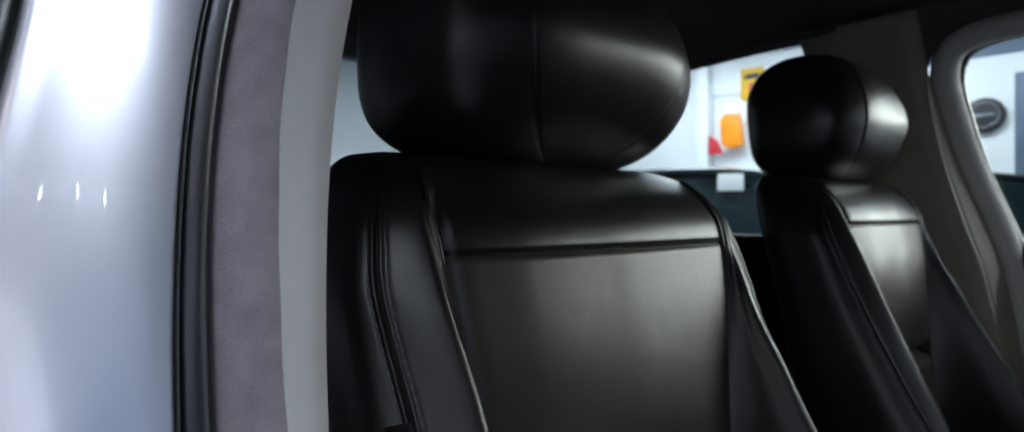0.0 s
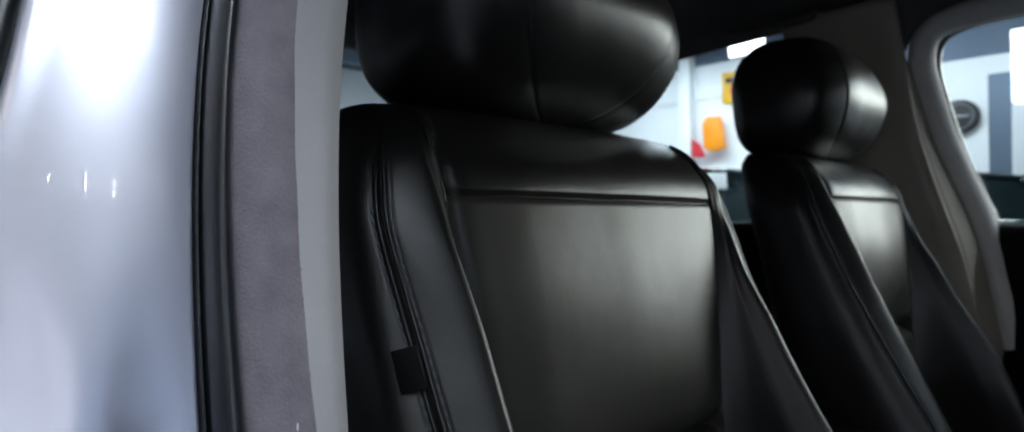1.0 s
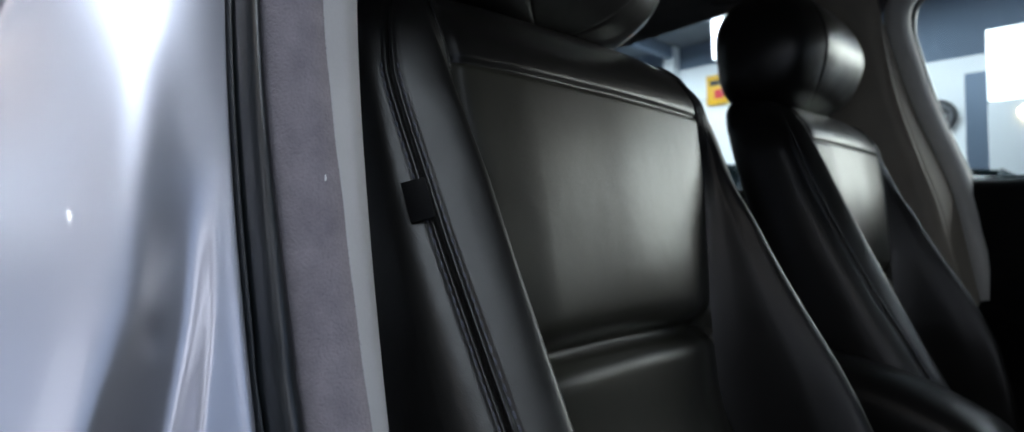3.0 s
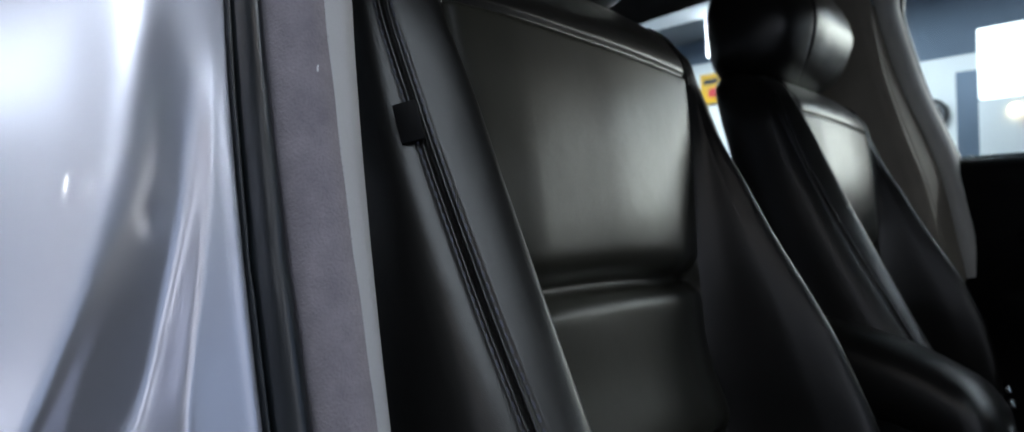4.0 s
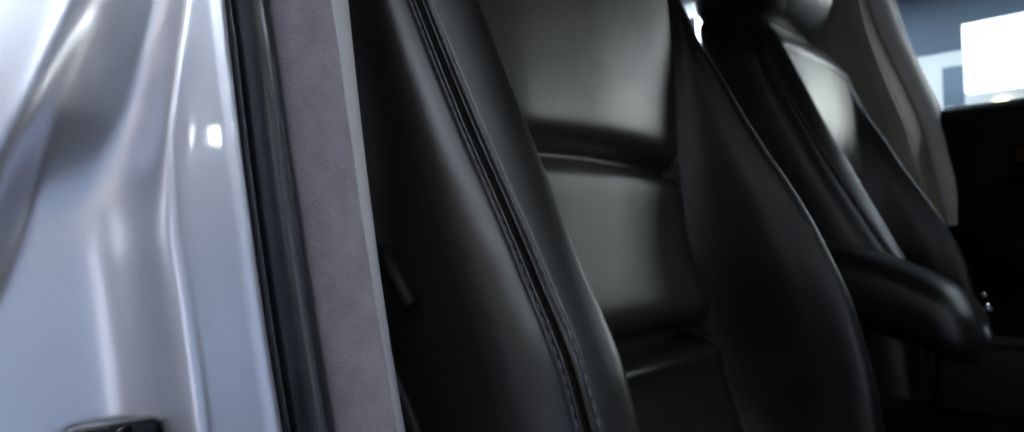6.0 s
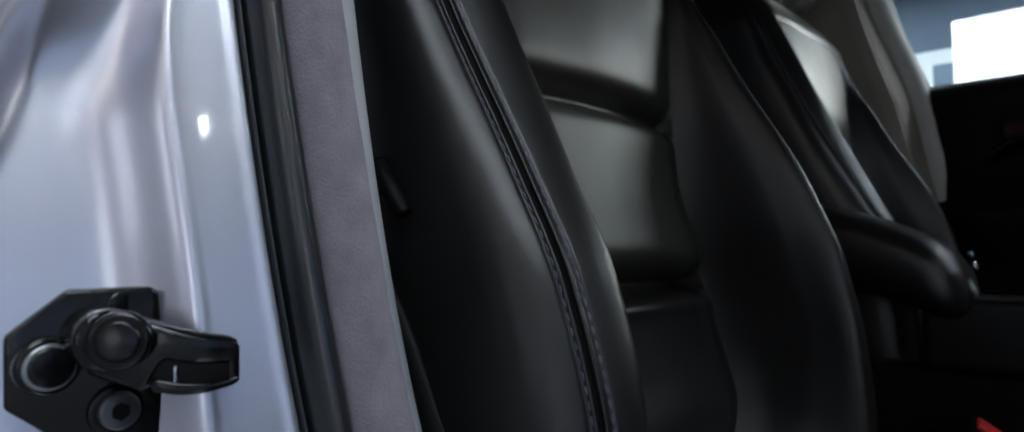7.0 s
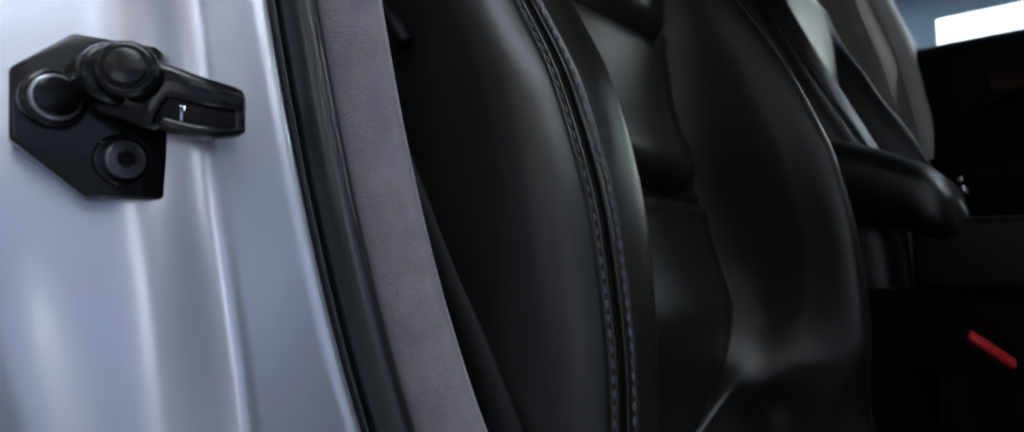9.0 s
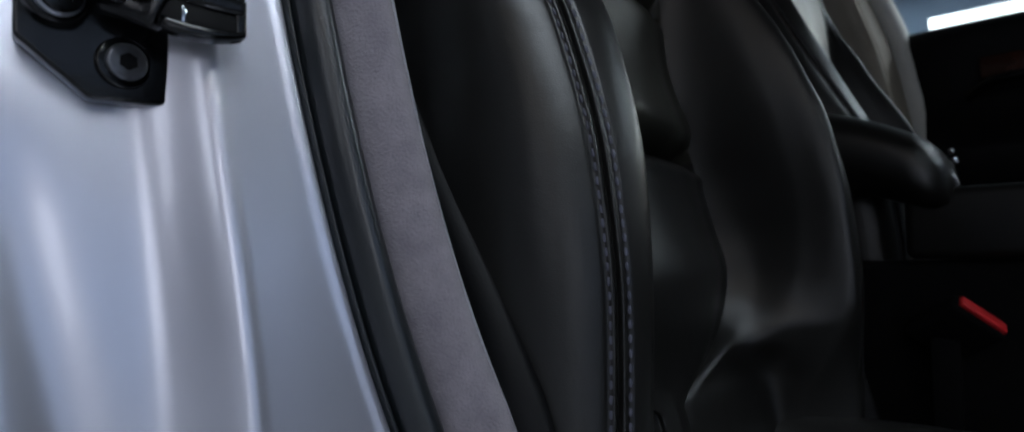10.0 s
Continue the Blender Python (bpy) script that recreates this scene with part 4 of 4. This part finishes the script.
strip("near_rear_pillar", [(-0.02, 1.30, 1.10), (0.04, 1.24, 1.35), (0.10, 1.10, 1.565)], [(0.06, 1.75, 1.10), (0.14, 1.50, 1.35), (0.20, 1.24, 1.575)], LINER, "dark trim of the near rear pillar", 20, 0.03)
tube("far_roof_rail", smooth_path([(1.44, -0.65, 1.56), (1.445, 0.0, 1.605), (1.445, 0.5, 1.612), (1.44, 0.9, 1.612), (1.41, 1.25, 1.59)], 30), 0.022, LINER, car, "dark roof rail trim", 10)
tube("near_roof_rail", smooth_path([(0.12, -0.65, 1.545), (0.115, 0.0, 1.582), (0.115, 0.5, 1.586), (0.12, 0.9, 1.582), (0.15, 1.25, 1.565)], 30), 0.022, LINER, car, "dark roof rail trim", 10)
tube("grab_handle", smooth_path([(1.425, 0.52, 1.602), (1.40, 0.55, 1.588), (1.40, 0.68, 1.588), (1.425, 0.72, 1.602)], 20), 0.009, LINER, car, "dark roof grab handle", 10)
tube("roof_edge", smooth_path([(0.075, -0.65, 1.53), (0.045, 0.0, 1.575), (0.040, 0.5, 1.585), (0.050, 0.9, 1.58), (0.09, 1.25, 1.56)], 30), 0.042, PAINT, car, "silver roof edge over the door openings", 14)
# headliner and roof skin
for nm, dz, mat in (("headliner", 0.0, LINER), ("roof_skin", 0.045, PAINT)):
    rows = []
    for j in range(21):
        y = -0.70 + 2.0 * j / 20
        sag = 0.05 * ((y - 0.3) / 1.0) ** 2
        rows.append([Vector((x, y, 1.672 + dz - sag - 0.065 * ((x - MID) / 0.68) ** 4)) for x in np.linspace(0.09, 1.47, 17)])
    vv, ff = sheet(rows)
    o = as_object(nm, vv, ff, mat, car)
    o.modifiers.new("thickness", "SOLIDIFY").thickness = 0.012
# cabin floor, sill, tunnel, bulkheads
for x in (0.02, 1.54):
    for y in (-1.55, 1.62):
        tyre = part("wheel", disc((x, y, FLOOR + 0.31), (1, 0, 0), 0.31, 0.2, 0.03, 32), RUBBER, car)
        part("rim", disc((x, y, FLOOR + 0.31), (1, 0, 0), 0.2, 0.22, 0.01, 24), STEEL, tyre)
part("axle", box((1.5, 0.08, 0.08), (0.78, -1.55, FLOOR + 0.31)), CARPET, car)
part("axle", box((1.5, 0.08, 0.08), (0.78, 1.62, FLOOR + 0.31)), CARPET, car)
part("nose_floor", box((1.1, 0.95, 0.06), (0.80, -1.55, 0.40)), CARPET, car)
part("cabin_floor", box((1.60, 2.6, 0.06), (MID, 0.35, 0.27), 0.01), CARPET, car)
part("near_sill", box((0.16, 1.35, 0.16), (0.03, -0.42, 0.34), 0.03, 3), PAINT, car, "silver door sill")
part("dashboard", box((1.16, 0.34, 0.46), (MID + 0.06, -0.98, 0.84), 0.08, 4), BLACK, car, "plain black dashboard")
part("firewall", box((1.20, 0.06, 0.80), (MID + 0.06, -1.15, 0.68), 0.01), CARPET, car)
part("rear_shelf", box((1.36, 0.55, 0.04), (MID, 1.56, 1.10), 0.01), LINER, car, "dark parcel shelf")
part("boot_wall", box((1.50, 0.05, 0.85), (MID, 1.86, 0.70), 0.01), CARPET, car)
tube("rear_header", [(0.16, 1.24, 1.572), (MID, 1.28, 1.580), (1.40, 1.24, 1.572)], 0.03, LINER, car, "dark header over the rear window", 10)

# windscreen surround, bonnet
for x, s2 in ((0.10, 1), (1.46, -1)):
    tube("windscreen_pillar", smooth_path([(x, -0.62, 1.545), (x - 0.03 * s2, -0.85, 1.38), (x - 0.08 * s2, -1.22, 1.10)], 16), 0.035, LINER, car, "dark windscreen pillar", 10)
tube("windscreen_header", [(0.10, -0.62, 1.545), (MID, -0.68, 1.56), (1.46, -0.62, 1.545)], 0.035, LINER, car, "dark windscreen header", 10)
rows = []
for y, lo, hi, w in ((-1.14, 0.34, 0.97, 0.66), (-1.30, 0.32, 0.965, 0.67), (-1.70, 0.32, 0.93, 0.67), (-2.05, 0.33, 0.86, 0.65), (-2.22, 0.36, 0.76, 0.60), (-2.30, 0.42, 0.66, 0.52)):
    arch = 0.30 if -1.75 < y < -1.25 else 0.0
    rows.append([Vector((MID + 0.02 + w * a, y, lo + arch * (abs(a) > 0.8) * (b < 0.2) + (hi - lo) * b)) for a, b in ((-0.8, 0), (-0.97, 0.15), (-1, 0.45), (-0.98, 0.80), (-0.88, 0.95), (-0.5, 0.99), (0, 1.0), (0.5, 0.99), (0.88, 0.95), (0.98, 0.80), (1, 0.45), (0.97, 0.15), (0.8, 0))])
vv, ff = sheet(rows)
ff += [tuple(range(len(vv) - 13, len(vv)))]
as_object("bonnet", vv, ff, PAINT, car, "plain silver bonnet and front wings")
for x in (0.36, 1.24):
    part("head_lamp", box((0.26, 0.10, 0.12), (x, -2.20, 0.66), 0.03, 3), CHROME, car)
part("grille", box((0.46, 0.05, 0.12), (MID + 0.02, -2.29, 0.58), 0.015), BLACK, car)
# glass panes of the car
def pane(name, corners, label):
    vv = [Vector(c) for c in corners]
    o = as_object(name, vv, [(0, 1, 2, 3)], GLASS, car, label, smooth=False)
    o.visible_shadow = False
    return o


pane("far_front_glass", [(1.60, 0.27, 1.13), (1.60, -0.85, 1.13), (1.485, -0.5, 1.535), (1.49, 0.335, 1.535)], "clear side window glass")
pane("far_rear_glass", [(1.60, 0.45, 1.13), (1.60, 1.32, 1.13), (1.47, 1.12, 1.615), (1.48, 0.50, 1.615)], "clear rear side window glass")
pane("windscreen", [(0.06, -1.22, 1.10), (1.50, -1.22, 1.10), (1.44, -0.64, 1.54), (0.12, -0.64, 1.54)], "clear windscreen glass")
pane("rear_glass", [(0.10, 1.78, 1.11), (1.46, 1.78, 1.11), (1.38, 1.26, 1.575), (0.18, 1.26, 1.575)], "clear rear window glass")

# rear bench
bench = thing("rear_bench", (MID, 1.0, 0.30), "black leather rear seat bench", "car seat")
rows = []
for j in range(25):
    t = j / 24
    z = 0.50 + 0.66 * t
    y = 1.02 + 0.20 * t
    rows.append([Vector((x, y + 0.02 * math.cos(9 * (x - MID)) + 0.06 * step(0.9, 1.0, t) ** 2, z)) for x in np.linspace(0.10, 1.46, 41)])
vv, ff = sheet(rows)
o = as_object("bench_backrest", vv, ff, LEATHER, bench)
o.modifiers.new("thickness", "SOLIDIFY").thickness = 0.10
part("bench_cushion", box((1.34, 0.55, 0.20), (MID, 0.86, 0.44), 0.06, 4), LEATHER, bench)
for x in (0.42, MID, 1.14):
    rows = []
    for j in range(15):
        b = math.pi * j / 14
        k = max(0.0, 1 - abs(math.cos(b)) ** 2.6) ** (1 / 2.6)
        rows.append([Vector((x + 0.13 * k * math.copysign(abs(math.cos(a)) ** 0.75, math.cos(a)), 1.27 + 0.05 * k * math.sin(a), 1.255 - 0.085 * math.cos(b))) for a in np.linspace(0, 2 * math.pi, 30, endpoint=False)])
    vv, ff = sheet(rows, close_u=True)
    as_object("bench_headrest", vv, ff, LEATHER, bench)

# ---------------------------------------------------------------- loose and fitted small things


def webbing(name, path, normal, width, mat, parent):
    pts = smooth_path(path, 30)
    rows = []
    for i, p in enumerate(pts):
        ahead = (pts[min(i + 1, 30)] - pts[max(i - 1, 0)]).normalized()
        across = ahead.cross(Vector(normal)).normalized()
        rows.append([p + across * width * (k / 6 - 0.5) + Vector(normal) * 0.0012 * math.cos(math.pi * (k / 3 - 1)) for k in range(7)])
    vv, ff = sheet(rows)
    o = as_object(name, vv, ff, mat, parent)
    o.modifiers.new("thickness", "SOLIDIFY").thickness = 0.0014
    return o


belt = thing("seat_belt", (1.42, 0.5, 0.8), "black seat belt hanging from a pale guide on the far pillar", "seat belt")
webbing("webbing", [(1.420, 0.485, 1.33), (1.425, 0.500, 1.15), (1.430, 0.505, 0.90), (1.430, 0.505, 0.60), (1.430, 0.50, 0.40)], Vector((-0.85, -0.5, 0.1)).normalized(), 0.046, THREAD, belt)
part("upper_guide", box((0.03, 0.05, 0.075), (1.425, 0.480, 1.345), 0.012, 3), BEIGE, belt, "pale belt guide on the pillar")
near_belt = thing("seat_belt", (0.16, 0.30, 1.0), "dark seat belt hanging beside the near pillar", "seat belt")
webbing("webbing", [(0.148, 0.335, 1.42), (0.150, 0.325, 1.20), (0.155, 0.315, 1.0), (0.150, 0.305, 0.80), (0.15, 0.30, 0.50)], (0.94, -0.34, 0), 0.046, THREAD, near_belt)

lever = thing("recline_lever", (0.185, 0.28, 0.85), "small black lever at the side of the seat", "lever")
tube("lever_arm", smooth_path([(0.186, 0.296, 0.866), (0.182, 0.284, 0.862), (0.180, 0.270, 0.850), (0.182, 0.262, 0.838)], 16), lambda t: 0.007 - 0.002 * t, BLACK, lever, sides=12)
part("lever_pivot", disc((0.192, 0.294, 0.862), (1, 0, 0), 0.012, 0.02, 0.003, 20), BLACK, lever)

console = thing("centre_console", (0.90, -0.2, 0.30), "black centre console with a folding leather armrest", "console")
part("console_body", box((0.07, 0.95, 0.36), (0.920, -0.19, 0.48), 0.012, 3), CARPET, console)
part("console_lid", box((0.085, 0.80, 0.088), (0.918, -0.26, 0.706), 0.012, 4), LEATHER, console, "black leather console lid")

# folding armrest between the seats: deep padded body, top sloping down to a rounded nose
rows = []
for j in range(41):
    t = j / 40
    y = 0.40 - 0.318 * t
    top = 0.882 - 0.004 * t - 0.085 * t ** 2.6
    th = 0.066 - 0.022 * t
    end = math.sqrt(max(0.0, 1 - max(0.0, (t - 0.86) / 0.14) ** 2))
    rows.append([Vector((0.905 + 0.066 * (0.15 + 0.85 * end) * math.copysign(abs(math.cos(a)) ** 0.7, math.cos(a)), y, top - th + th * (0.12 + 0.88 * end) * math.copysign(abs(math.sin(a)) ** 0.75, math.sin(a)))) for a in np.linspace(0, 2 * math.pi, 32, endpoint=False)])
vv, ff = sheet(rows, close_u=True)
ff += [tuple(range(32)), tuple(range(len(vv) - 32, len(vv)))[::-1]]
armrest = as_object("armrest", vv, ff, LEATHER, console, "folding black leather armrest")
part("hinge", box((0.06, 0.10, 0.06), (0.905, 0.40, 0.80), 0.012, 3), BLACK, armrest)
part("release_button", disc((0.935, 0.089, 0.786), (-0.3, -0.9, 0.4), 0.006, 0.006, 0.0015, 16), CHROME, armrest, "small chrome button")
part("release_button", disc((0.945, 0.094, 0.800), (-0.3, -0.9, 0.4), 0.004, 0.006, 0.001, 16), CHROME, armrest, "small chrome button")


buckle = thing("belt_buckle", (0.80, 0.07, 0.55), "black belt buckle with a red release bar", "buckle")
along = Vector((0.036, -0.040, -0.037)).normalized()
face = Vector((-0.60, -0.35, 0.72))
face = (face - along * face.dot(along)).normalized()
wide = face.cross(along)
BT = Matrix((along, wide, face)).transposed().to_4x4()
BT.translation = Vector((0.832, 0.081, 0.616)) + along * 0.030
part("housing", put(box((0.070, 0.022, 0.075), (0, 0, -0.039), 0.006, 3), BT), CARPET, buckle)
part("release_bar", put(box((0.060, 0.014, 0.006), (0, 0, 0.001), 0.002, 2), BT), RED, buckle, "red release bar")
part("stalk", box((0.012, 0.03, 0.20), (0.852, 0.10, 0.47), 0.004), CARPET, buckle)
